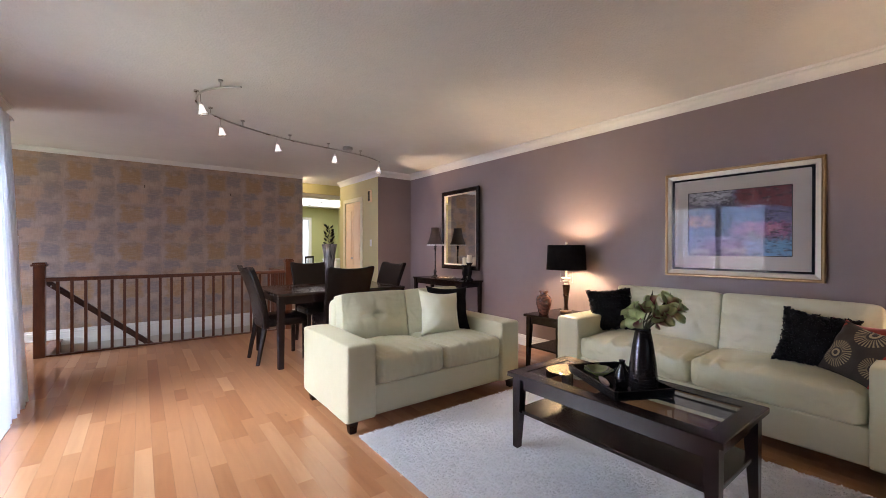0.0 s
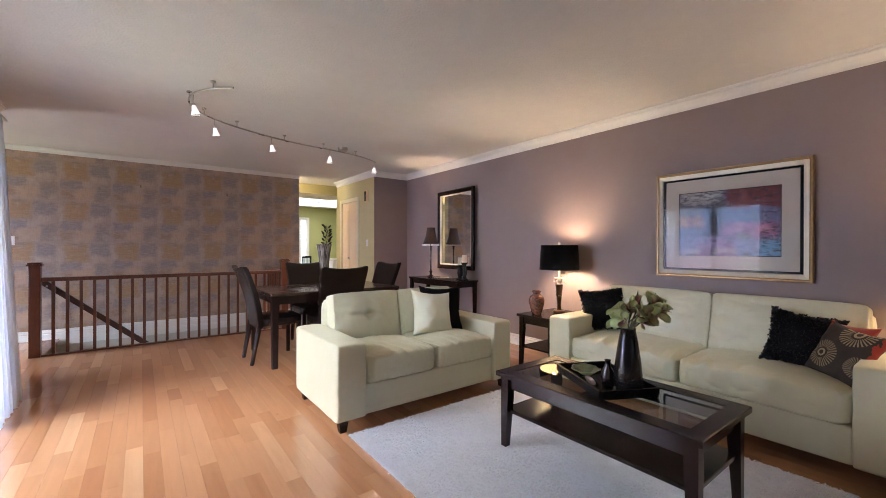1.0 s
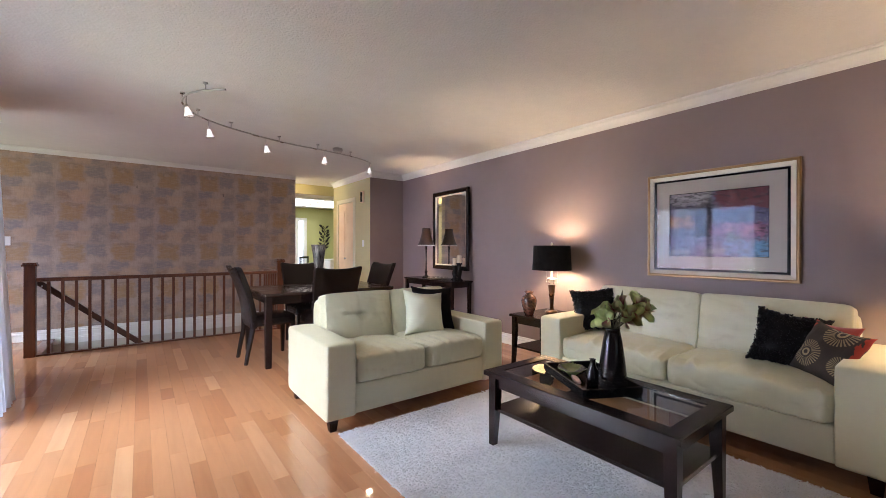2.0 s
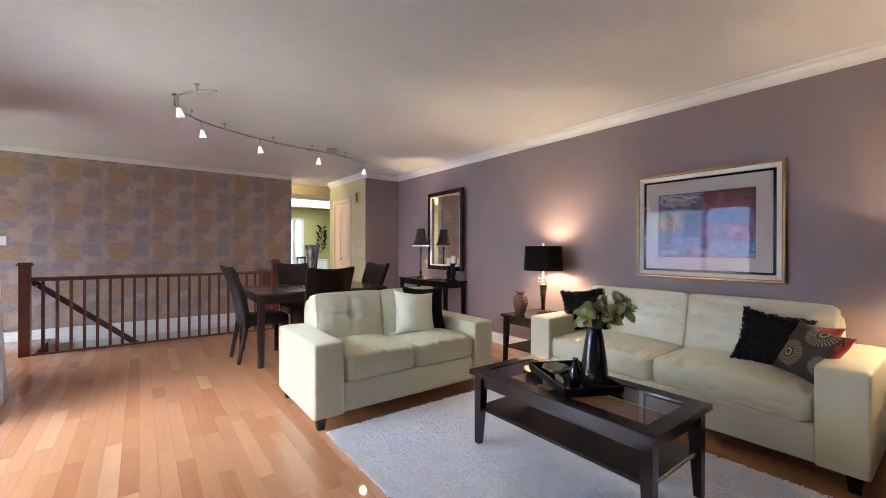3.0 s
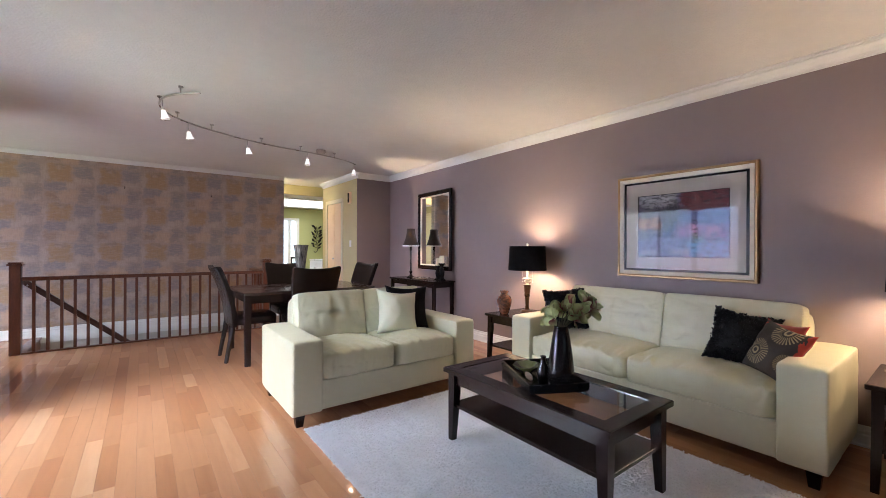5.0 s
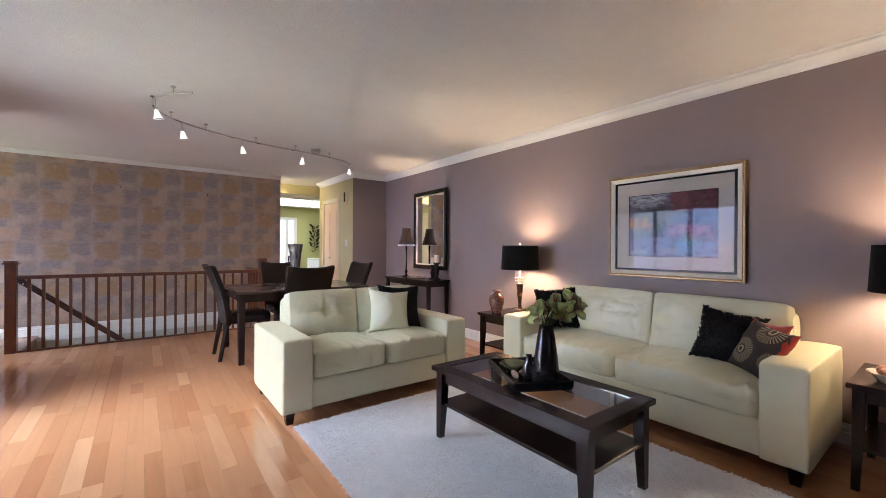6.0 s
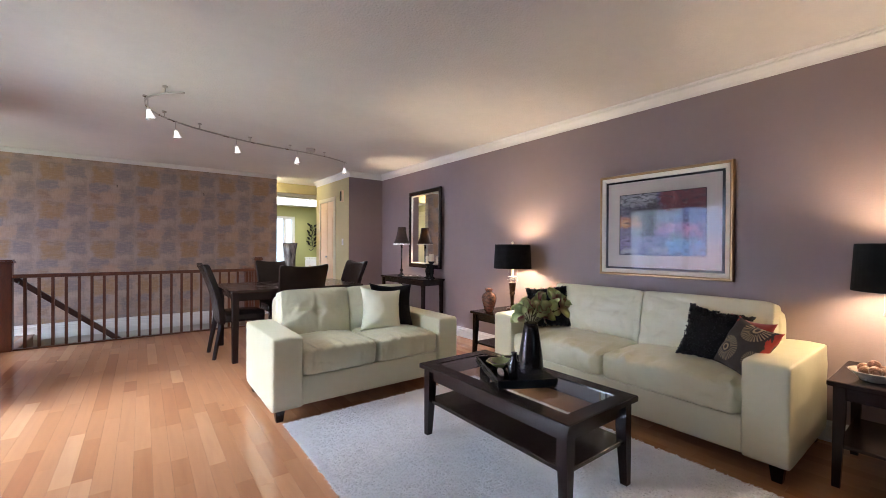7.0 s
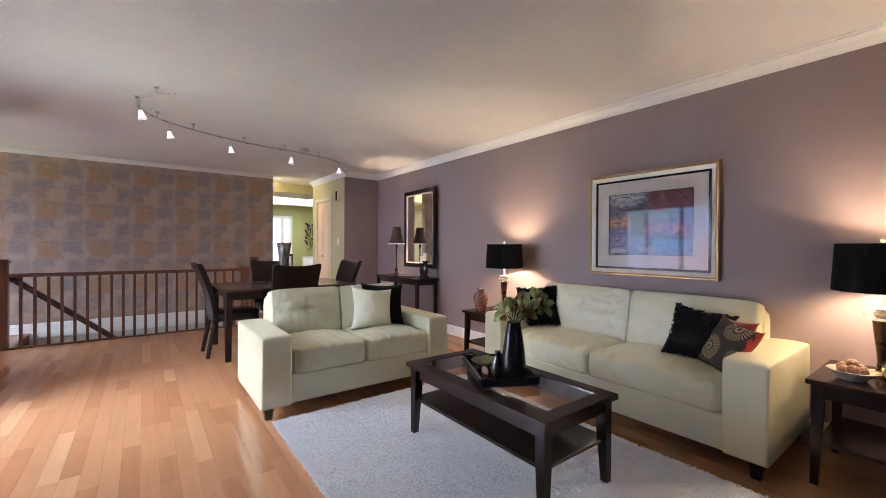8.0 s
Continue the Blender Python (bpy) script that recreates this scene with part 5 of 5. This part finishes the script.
def candlestick(m, k):
    """A turned stick k of the full height, with a pillar candle."""
    cd = thing("candle_holder", "turned black wooden candlestick with a cream pillar candle" if k == 1 else "shorter turned black candlestick with a cream pillar candle", "candlestick", m, "candlesticks on the console")
    bm = bmesh.new()
    lathe(bm, [(r, z * k) for r, z in ((0, 0), (0.055, 0), (0.055, 0.012), (0.030, 0.03), (0.026, 0.05), (0.036, 0.08), (0.040, 0.12), (0.032, 0.17), (0.022, 0.195), (0.030, 0.215), (0.046, 0.235), (0.046, 0.245), (0, 0.245))], 28)
    part("stick", bm, BLACK, cd, smooth=False)
    bm = bmesh.new()
    z = 0.245 * k + 0.0005
    lathe(bm, [(0, z), (0.034, z), (0.034, z + 0.10), (0.030, z + 0.105), (0.012, z + 0.101), (0, z + 0.101)], 28)
    part("candle", bm, WAX, cd, "cream pillar candle")
    bm = bmesh.new()
    tube(bm, [(0, 0, z + 0.101), (0.001, 0, z + 0.113)], 0.0012, 5)
    part("wick", bm, BLACK, cd)


candlestick(pose(3.615, 4.245, ZC), 1)
candlestick(pose(3.665, 4.40, ZC), 0.84)
ds = thing("display_plate", "shallow oval silver-bronze plate on the console", "plate", pose(3.56, 4.68, ZC))
bm = bmesh.new()
lathe(bm, [(0, 0), (0.06, 0), (0.07, 0.004), (0.13, 0.020), (0.132, 0.023), (0.068, 0.009), (0, 0.006)], 36)
for v in bm.verts:
    v.co.y *= 1.35
part("dish", bm, PEARL, ds, smooth=True)

# ---- on the dining table ----
STREAK = mat("streaked_black_silver", (0.012, 0.011, 0.012), (0.28, 0.26, 0.24), 0.2, 9, coat=0.4, stretch=(9, 9, 0.7), metal=0.3)
tv = thing("tall_vase", "tall flared black vase with silvery streaks on the dining table", "vase", pose(1.80, 4.70, 0.7505))
bm = bmesh.new()
lathe(bm, [(0, 0), (0.055, 0), (0.052, 0.02), (0.050, 0.12), (0.056, 0.25), (0.072, 0.40), (0.090, 0.50), (0.086, 0.50), (0.068, 0.40), (0.050, 0.25), (0, 0.10)], 32)
part("body", bm, STREAK, tv, smooth=True)

# ---- by the patio door ----
SHEER = mat("white_sheer", (0.84, 0.86, 0.90), (0.80, 0.82, 0.86), 0.8, 6, bump=0.1, bscale=500)
b_ = SHEER.node_tree.nodes["Principled BSDF"]
tr = SHEER.node_tree.nodes.new("ShaderNodeBsdfTranslucent")
tr.inputs[0].default_value = (0.62, 0.66, 0.76, 1)
mxs = SHEER.node_tree.nodes.new("ShaderNodeMixShader")
mxs.inputs[0].default_value = 0.36
SHEER.node_tree.links.new(b_.outputs[0], mxs.inputs[1])
SHEER.node_tree.links.new(tr.outputs[0], mxs.inputs[2])
SHEER.node_tree.links.new(mxs.outputs[0], SHEER.node_tree.nodes["Material Output"].inputs[0])


def curtain(y0, y1, seed):
    ob = thing("curtain", "sheer white floor-length curtain gathered in soft folds", "curtain", pose(-0.79, 0, 0), "sheer curtains")
    bm = bmesh.new()
    n, rows = 90, []
    for j in range(9):
        w = j / 8
        row = []
        for i in range(n + 1):
            u = i / n
            fold = math.sin(u * 44 + seed + 0.5 * math.sin(u * 9)) * (0.022 + 0.034 * (1 - w)) + 0.012 * noise.noise(Vector((u * 9, w * 2, seed)))
            y = y0 + (y1 - y0) * (u * (1 - 0.22 * w) ) + (1 - w) * 0.10 * (u - 0.3) + 0.012 * noise.noise(Vector((u * 5, w * 3, seed + 4)))
            row.append(bm.verts.new((fold + 0.05 * (1 - w), y, 0.015 + w * 2.16)))
        rows.append(row)
    for a, b in zip(rows, rows[1:]):
        for i in range(n):
            bm.faces.new((a[i], a[i + 1], b[i + 1], b[i]))
    part("drape", bm, SHEER, ob, smooth=True)


curtain(3.90, 4.49, 0.3)
curtain(1.35, 2.10, 2.3)
rd = thing("curtain_rod", "white curtain rod above the patio door", "curtain rod", pose(0, 0, 0))
bm = bmesh.new()
tube(bm, [(-0.79, 1.25, 2.19), (-0.79, 4.54, 2.19)], 0.013, 10)
part("rod", bm, WHITE, rd, smooth=True)
for y in (1.3, 2.9, 4.48):
    slab("bracket", (-0.999, -0.805, y - 0.012, y + 0.012, 2.15, 2.175), WHITE, rd)
    slab("bracket_plate", (-0.9995, -0.985, y - 0.02, y + 0.02, 2.12, 2.21), WHITE, rd)
vt = thing("floor_vent", "white metal floor register set in the boards", "vent", pose(-0.755, 3.80, 0.0005))
boxes("frame", [(-0.06, -0.045, -0.16, 0.16, 0, 0.006), (0.045, 0.06, -0.16, 0.16, 0, 0.006), (-0.045, 0.045, -0.16, -0.145, 0, 0.006), (-0.045, 0.045, 0.145, 0.16, 0, 0.006)], WHITE, vt)
for i in range(18):
    slab("slat", (-0.044, 0.044, -0.139 + i * 0.0162, -0.131 + i * 0.0162, 0.0005, 0.0045), WHITE, vt, 0)

# ---- kitchen and hall, through the opening ----
cpl = thing("ceiling_panel", "glowing white fluorescent panel in the kitchen ceiling", "ceiling light", pose(3.4, 9.47, 2.299))
boxes("frame", [(-0.82, -0.77, -0.85, 0.85, -0.03, 0), (0.77, 0.82, -0.85, 0.85, -0.03, 0), (-0.77, 0.77, -0.85, -0.80, -0.03, 0), (-0.77, 0.77, 0.80, 0.85, -0.03, 0), (-0.025, 0.025, -0.80, 0.80, -0.03, 0)], WHITE, cpl)
DIFF = glow("lit_diffuser", (1.0, 0.99, 0.93), 2.2)
slab("diffuser", (-0.769, -0.026, -0.799, 0.799, -0.02, -0.01), DIFF, cpl, 0)
slab("diffuser", (0.026, 0.769, -0.799, 0.799, -0.02, -0.01), DIFF, cpl, 0)
IRON = mat("wrought_iron", (0.03, 0.026, 0.022), (0.02, 0.017, 0.015), 0.5, 10)
vn = thing("iron_vine", "dark wrought-iron vine ornament on the green kitchen wall", "wall ornament", pose(4.19, 10.89, 1.08))
bm = bmesh.new()
tube(bm, [(-0.09, -0.02, 0.05), (-0.05, -0.02, 0.0), (0.02, -0.02, 0.06), (0.0, -0.02, 0.22), (-0.04, -0.02, 0.40), (0.02, -0.02, 0.58), (-0.03, -0.02, 0.74)], 0.010, 6)
part("vine_stem", bm, IRON, vn)
vr = random.Random(4)
for i in range(16):
    z, s = 0.12 + i * 0.040, (-1 if i % 2 else 1)
    l, w, tilt = vr.uniform(0.045, 0.075), vr.uniform(0.022, 0.034), vr.uniform(0.2, 1.1)
    x0 = vr.uniform(0.02, 0.09)
    bm = bmesh.new()
    for k in range(8):
        a = k / 8 * 2 * math.pi
        px_, pz_ = l * (1 + math.cos(a)), w * math.sin(a) * (1 - 0.4 * math.cos(a))
        bm.verts.new((s * (x0 + px_ * math.cos(tilt) - pz_ * math.sin(tilt)), -0.022, z + px_ * math.sin(tilt) + pz_ * math.cos(tilt)))
    bm.faces.new(bm.verts[:])
    bmesh.ops.solidify(bm, geom=bm.faces[:], thickness=0.004)
    tube(bm, [(0, -0.02, z - 0.02), (s * (x0 + 0.01), -0.02, z + 0.005)], 0.006, 5)
    part("iron_leaf", bm, IRON, vn)
kc = thing("kitchen_cabinet", "white kitchen base cabinet with a pale worktop", "cabinet", pose(4.13, 9.9, 0))
slab("body", (-0.30, 0.32, -0.45, 0.45, 0.08, 0.88), WHITE, kc)
slab("plinth", (-0.26, 0.32, -0.45, 0.45, 0, 0.0795), BLACK, kc)
slab("worktop", (-0.325, 0.32, -0.46, 0.46, 0.8805, 0.92), mat("pale_worktop", (0.7, 0.68, 0.62), rough=0.3), kc)
for s in (-1, 1):
    dr = slab("door", (-0.319, -0.301, s * 0.225 - 0.215, s * 0.225 + 0.215, 0.1, 0.86), WHITE, kc, 0.004)
    slab("handle", (-0.34, -0.32, s * 0.05 - 0.006, s * 0.05 + 0.006, 0.6, 0.72), STEEL, dr, 0.002)
kch = thing("kitchen_chair", "dark wooden kitchen chair with a pale slatted back", "chair", pose(3.42, 9.75, 0, 0, 0, 40))
slab("seat", (-0.2, 0.2, -0.2, 0.2, 0.43, 0.46), BLACK, kch)
for sx in (-1, 1):
    for sy in (-1, 1):
        slab("leg", (sx * 0.175 - 0.018, sx * 0.175 + 0.018, sy * 0.175 - 0.018, sy * 0.175 + 0.018, 0, 0.4295 if sy < 0 else 0.4295), BLACK, kch)
    slab("back_post", (sx * 0.175 - 0.016, sx * 0.175 + 0.016, 0.165, 0.19, 0.4605, 1.0), BLACK, kch)
for i in range(4):
    slab("back_slat", (-0.11 + i * 0.073 - 0.018, -0.11 + i * 0.073 + 0.018, 0.17, 0.182, 0.5, 0.95), mat("pale_slat", (0.5, 0.55, 0.62), rough=0.4), kch)
slab("top_rail", (-0.19, 0.19, 0.166, 0.188, 0.9505, 1.0), BLACK, kch)
hl = thing("hall_ceiling_light", "round frosted glass ceiling light in the hall, lit", "ceiling light", pose(1.94, 7.60, H - 0.001))
bm = bmesh.new()
lathe(bm, [(0, 0), (0.16, 0), (0.16, -0.02), (0, -0.02)], 32)
part("rim", bm, STEEL, hl)
bm = bmesh.new()
lathe(bm, [(0.15, -0.0205), (0.14, -0.06), (0.09, -0.09), (0, -0.10)], 32)
part("bowl", bm, glow("lit_bowl", (1.0, 0.9, 0.66), 5.0), hl, "glowing frosted glass bowl", smooth=True)
lamp("hall_bulb", "POINT", W_HALL, (1.0, 0.86, 0.58), pose(1.94, 7.60, H - 0.16), 0.1)
# added warm fill behind the closet door, a point lamp with no fixture
lamp("closet_fill", "POINT", W_CLOSET, (1.0, 0.78, 0.5), pose(3.6, 7.2, 2.3), 0.06)

# ---- outside ----


def outdoors(strength):
    """Distant view: pale sky, a blue hillside, pink blossom, grass."""
    m = bpy.data.materials.new("distant_view")
    m.use_nodes = True
    t = m.node_tree
    t.nodes.remove(t.nodes["Principled BSDF"])
    em = t.nodes.new("ShaderNodeEmission")
    pos = t.nodes.new("ShaderNodeNewGeometry").outputs["Position"]
    nz = t.nodes.new("ShaderNodeTexNoise")
    nz.inputs["Scale"].default_value, nz.inputs["Detail"].default_value = 0.9, 6
    t.links.new(pos, nz.inputs[0])
    sp = t.nodes.new("ShaderNodeSeparateXYZ")
    t.links.new(pos, sp.inputs[0])
    slope = math_node(t, "MULTIPLY_ADD", math_node(t, "MINIMUM", math_node(t, "MAXIMUM", sp.outputs[1], 4.6), 8.0), 0.45, -3.30)
    hgt = math_node(t, "ADD", math_node(t, "MULTIPLY_ADD", nz.outputs[0], 1.6, sp.outputs[2]), slope)
    mr = t.nodes.new("ShaderNodeMapRange")
    mr.inputs[1].default_value, mr.inputs[2].default_value = -3.0, 6.0
    t.links.new(hgt, mr.inputs[0])
    r = t.nodes.new("ShaderNodeValToRGB")
    e = r.color_ramp.elements
    e[0].color, e[0].position, e[1].color, e[1].position = (0.20, 0.24, 0.14, 1), 0.0, (0.90, 0.97, 1.0, 1), 1.0
    for p, c in ((0.33, (0.28, 0.30, 0.22)), (0.40, (0.22, 0.16, 0.20)), (0.47, (0.32, 0.22, 0.30)), (0.52, (0.22, 0.29, 0.46)), (0.63, (0.27, 0.37, 0.60)), (0.64, (0.74, 0.88, 1.0))):
        e.new(p).color = (*c, 1)
    t.links.new(mr.outputs[0], r.inputs[0])
    t.links.new(r.outputs[0], em.inputs[0])
    em.inputs[1].default_value = strength
    t.links.new(em.outputs[0], t.nodes["Material Output"].inputs[0])
    return m


VIEW = outdoors(L_OUT)
structure(slab("backdrop", (-9.1, -9.0, -8, 14, -3.0, 8.0), VIEW, bevel=0), "distant hillside, blossom and sky outside the patio door")
structure(slab("backdrop_kitchen", (-2.0, 8.0, 15.0, 15.1, -3.0, 6.0), glow("pale_sky", (0.84, 0.93, 1.0), 1.3), bevel=0), "distant view outside the kitchen window")
structure(slab("ground", (-60, 60, -60, 60, -3.2, -3.0), mat("lawn", (0.07, 0.11, 0.03), (0.05, 0.08, 0.02), 0.9, 0.5, world_space=True), bevel=0), "grass ground outside")
structure(slab("deck", (-4.2, -1.16, -1.0, 6.2, -0.25, -0.12), mat("deck_wood", (0.30, 0.24, 0.18), (0.24, 0.19, 0.14), 0.7, 2, world_space=True), bevel=0), "grey wooden deck outside the patio door")

# ---- floor boards ----


def maple(name, random_socket):
    m = bpy.data.materials.new(name)
    m.use_nodes = True
    t = m.node_tree
    b = t.nodes["Principled BSDF"]
    pos = t.nodes.new("ShaderNodeNewGeometry")
    if random_socket == "object":
        rnd = t.nodes.new("ShaderNodeObjectInfo").outputs["Random"]
    else:
        rnd = pos.outputs["Random Per Island"]
    tone = t.nodes.new("ShaderNodeValToRGB")
    e = tone.color_ramp.elements
    e[0].color, e[1].color = (0.325, 0.132, 0.054, 1), (0.53, 0.30, 0.158, 1)
    for p, c in ((0.12, (0.37, 0.164, 0.069)), (0.4, (0.405, 0.190, 0.085)), (0.65, (0.430, 0.208, 0.096)), (0.90, (0.465, 0.234, 0.112))):
        e.new(p).color = (*c, 1)
    t.links.new(rnd, tone.inputs[0])
    off = t.nodes.new("ShaderNodeVectorMath")
    off.operation = "MULTIPLY_ADD"
    off.inputs[1].default_value = (1, 1, 1)
    comb = t.nodes.new("ShaderNodeCombineXYZ")
    mul = t.nodes.new("ShaderNodeMath")
    mul.operation = "MULTIPLY"
    mul.inputs[1].default_value = 37.0
    t.links.new(rnd, mul.inputs[0])
    t.links.new(mul.outputs[0], comb.inputs[1])
    t.links.new(pos.outputs["Position"], off.inputs[0])
    t.links.new(comb.outputs[0], off.inputs[2])
    mp = t.nodes.new("ShaderNodeMapping")
    mp.inputs["Scale"].default_value = (9, 0.9, 1)
    t.links.new(off.outputs[0], mp.inputs[0])
    g = t.nodes.new("ShaderNodeTexNoise")
    g.inputs["Scale"].default_value, g.inputs["Detail"].default_value, g.inputs["Distortion"].default_value = 2.2, 6, 0.6
    t.links.new(mp.outputs[0], g.inputs[0])
    gr = t.nodes.new("ShaderNodeValToRGB")
    gr.color_ramp.elements[0].position, gr.color_ramp.elements[1].position = 0.30, 0.62
    gr.color_ramp.elements[0].color, gr.color_ramp.elements[1].color = (0.80, 0.73, 0.66, 1), (1, 1, 1, 1)
    t.links.new(g.outputs[0], gr.inputs[0])
    mx = t.nodes.new("ShaderNodeMix")
    mx.data_type, mx.blend_type = "RGBA", "MULTIPLY"
    mx.inputs[0].default_value = 0.55
    t.links.new(tone.outputs[0], mx.inputs[6])
    t.links.new(gr.outputs[0], mx.inputs[7])
    kn = t.nodes.new("ShaderNodeTexVoronoi")
    kn.inputs["Scale"].default_value = 2.3
    km = t.nodes.new("ShaderNodeMapping")
    km.inputs["Scale"].default_value = (1.6, 0.8, 1)
    t.links.new(off.outputs[0], km.inputs[0])
    t.links.new(km.outputs[0], kn.inputs[0])
    kr = t.nodes.new("ShaderNodeValToRGB")
    kr.color_ramp.elements[0].position, kr.color_ramp.elements[1].position = 0.012, 0.05
    kr.color_ramp.elements[0].color, kr.color_ramp.elements[1].color = (0.35, 0.25, 0.2, 1), (1, 1, 1, 1)
    t.links.new(kn.outputs["Distance"], kr.inputs[0])
    m2 = t.nodes.new("ShaderNodeMix")
    m2.data_type, m2.blend_type = "RGBA", "MULTIPLY"
    m2.inputs[0].default_value = 0.8
    t.links.new(mx.outputs[2], m2.inputs[6])
    t.links.new(kr.outputs[0], m2.inputs[7])
    t.links.new(m2.outputs[2], b.inputs["Base Color"])
    rr = t.nodes.new("ShaderNodeMapRange")
    rr.inputs[3].default_value, rr.inputs[4].default_value = 0.30, 0.45
    t.links.new(g.outputs[0], rr.inputs[0])
    t.links.new(rr.outputs[0], b.inputs["Roughness"])
    b.inputs["Specular IOR Level"].default_value = 0.15
    b.inputs["Coat Weight"].default_value, b.inputs["Coat Roughness"].default_value, b.inputs["Coat IOR"].default_value = 1.0, 0.055, 1.65
    bp = t.nodes.new("ShaderNodeBump")
    bp.inputs["Strength"].default_value, bp.inputs["Distance"].default_value = 0.05, 0.004
    t.links.new(g.outputs[0], bp.inputs["Height"])
    t.links.new(bp.outputs[0], b.inputs["Normal"])
    return m


MAPLE_A, MAPLE_B = maple("maple_boards", "object"), maple("maple_boards_far", "island")
PW = 0.0835
lengths = [0.30, 0.42, 0.55, 0.70, 0.85, 1.05]


def board_verts(w, l):
    g, c = 0.0002, 0.0006
    x, y = w / 2 - g, l / 2 - g
    return [(-x, -y, -0.012), (x, -y, -0.012), (x, y, -0.012), (-x, y, -0.012), (-x, -y, -c), (x, -y, -c), (x, y, -c), (-x, y, -c),
            (-x + c, -y + c, 0), (x - c, -y + c, 0), (x - c, y - c, 0), (-x + c, y - c, 0)]


BOARD_FACES = [(0, 1, 5, 4), (1, 2, 6, 5), (2, 3, 7, 6), (3, 0, 4, 7), (4, 5, 9, 8), (5, 6, 10, 9), (6, 7, 11, 10), (7, 4, 8, 11), (8, 9, 10, 11)]
board_mesh = {}
for l in lengths:
    me = bpy.data.meshes.new("floor_board")
    me.from_pydata(board_verts(PW, l), [], BOARD_FACES)
    me.materials.append(MAPLE_A)
    board_mesh[l] = me
floor = bpy.data.objects["floor"]
vs, fs, made = [], [], 0
rr_ = random.Random(11)


def lay(xc, ya, yb):
    """One row of boards between ya and yb."""
    global made
    y = ya - rr_.uniform(0, 0.5)
    first = True
    while y < yb:
        l = rr_.choice(lengths)
        a, b = max(y, ya), min(y + l, yb)
        y += l
        if b - a < 0.02:
            continue
        whole = abs((b - a) - l) < 1e-6
        near = -0.75 < xc < 1.55 and a > 1.35 and b < 6.2
        if whole and near and made < 300:
            o = new("floor_board", board_mesh[l])
            o.parent, o.location = floor, (xc, (a + b) / 2, 0)
            made += 1
        else:
            k = len(vs)
            vs.extend((xc + p[0], (a + b) / 2 + p[1], p[2]) for p in board_verts(PW, b - a))
            fs.extend(tuple(k + i for i in f) for f in BOARD_FACES)


xc = -3.2 + PW / 2
while xc < E:
    if xc < -1.0:
        lay(xc, 5.362, 7.25)
    elif xc < WELL[0]:
        lay(xc, -3.2, 7.25)
    elif xc < WELL[1] + 0.02:
        lay(xc, -3.2, 6.262)
    else:
        lay(xc, -3.2, 10.88 if xc < 3.13 else 6.02)
    xc += PW
me = bpy.data.meshes.new("floor_boards_joined")
me.from_pydata(vs, [], fs)
me.materials.append(MAPLE_B)
rest = tagged(new("floor_boards_joined", me), kind="stuff")
rest.parent = floor
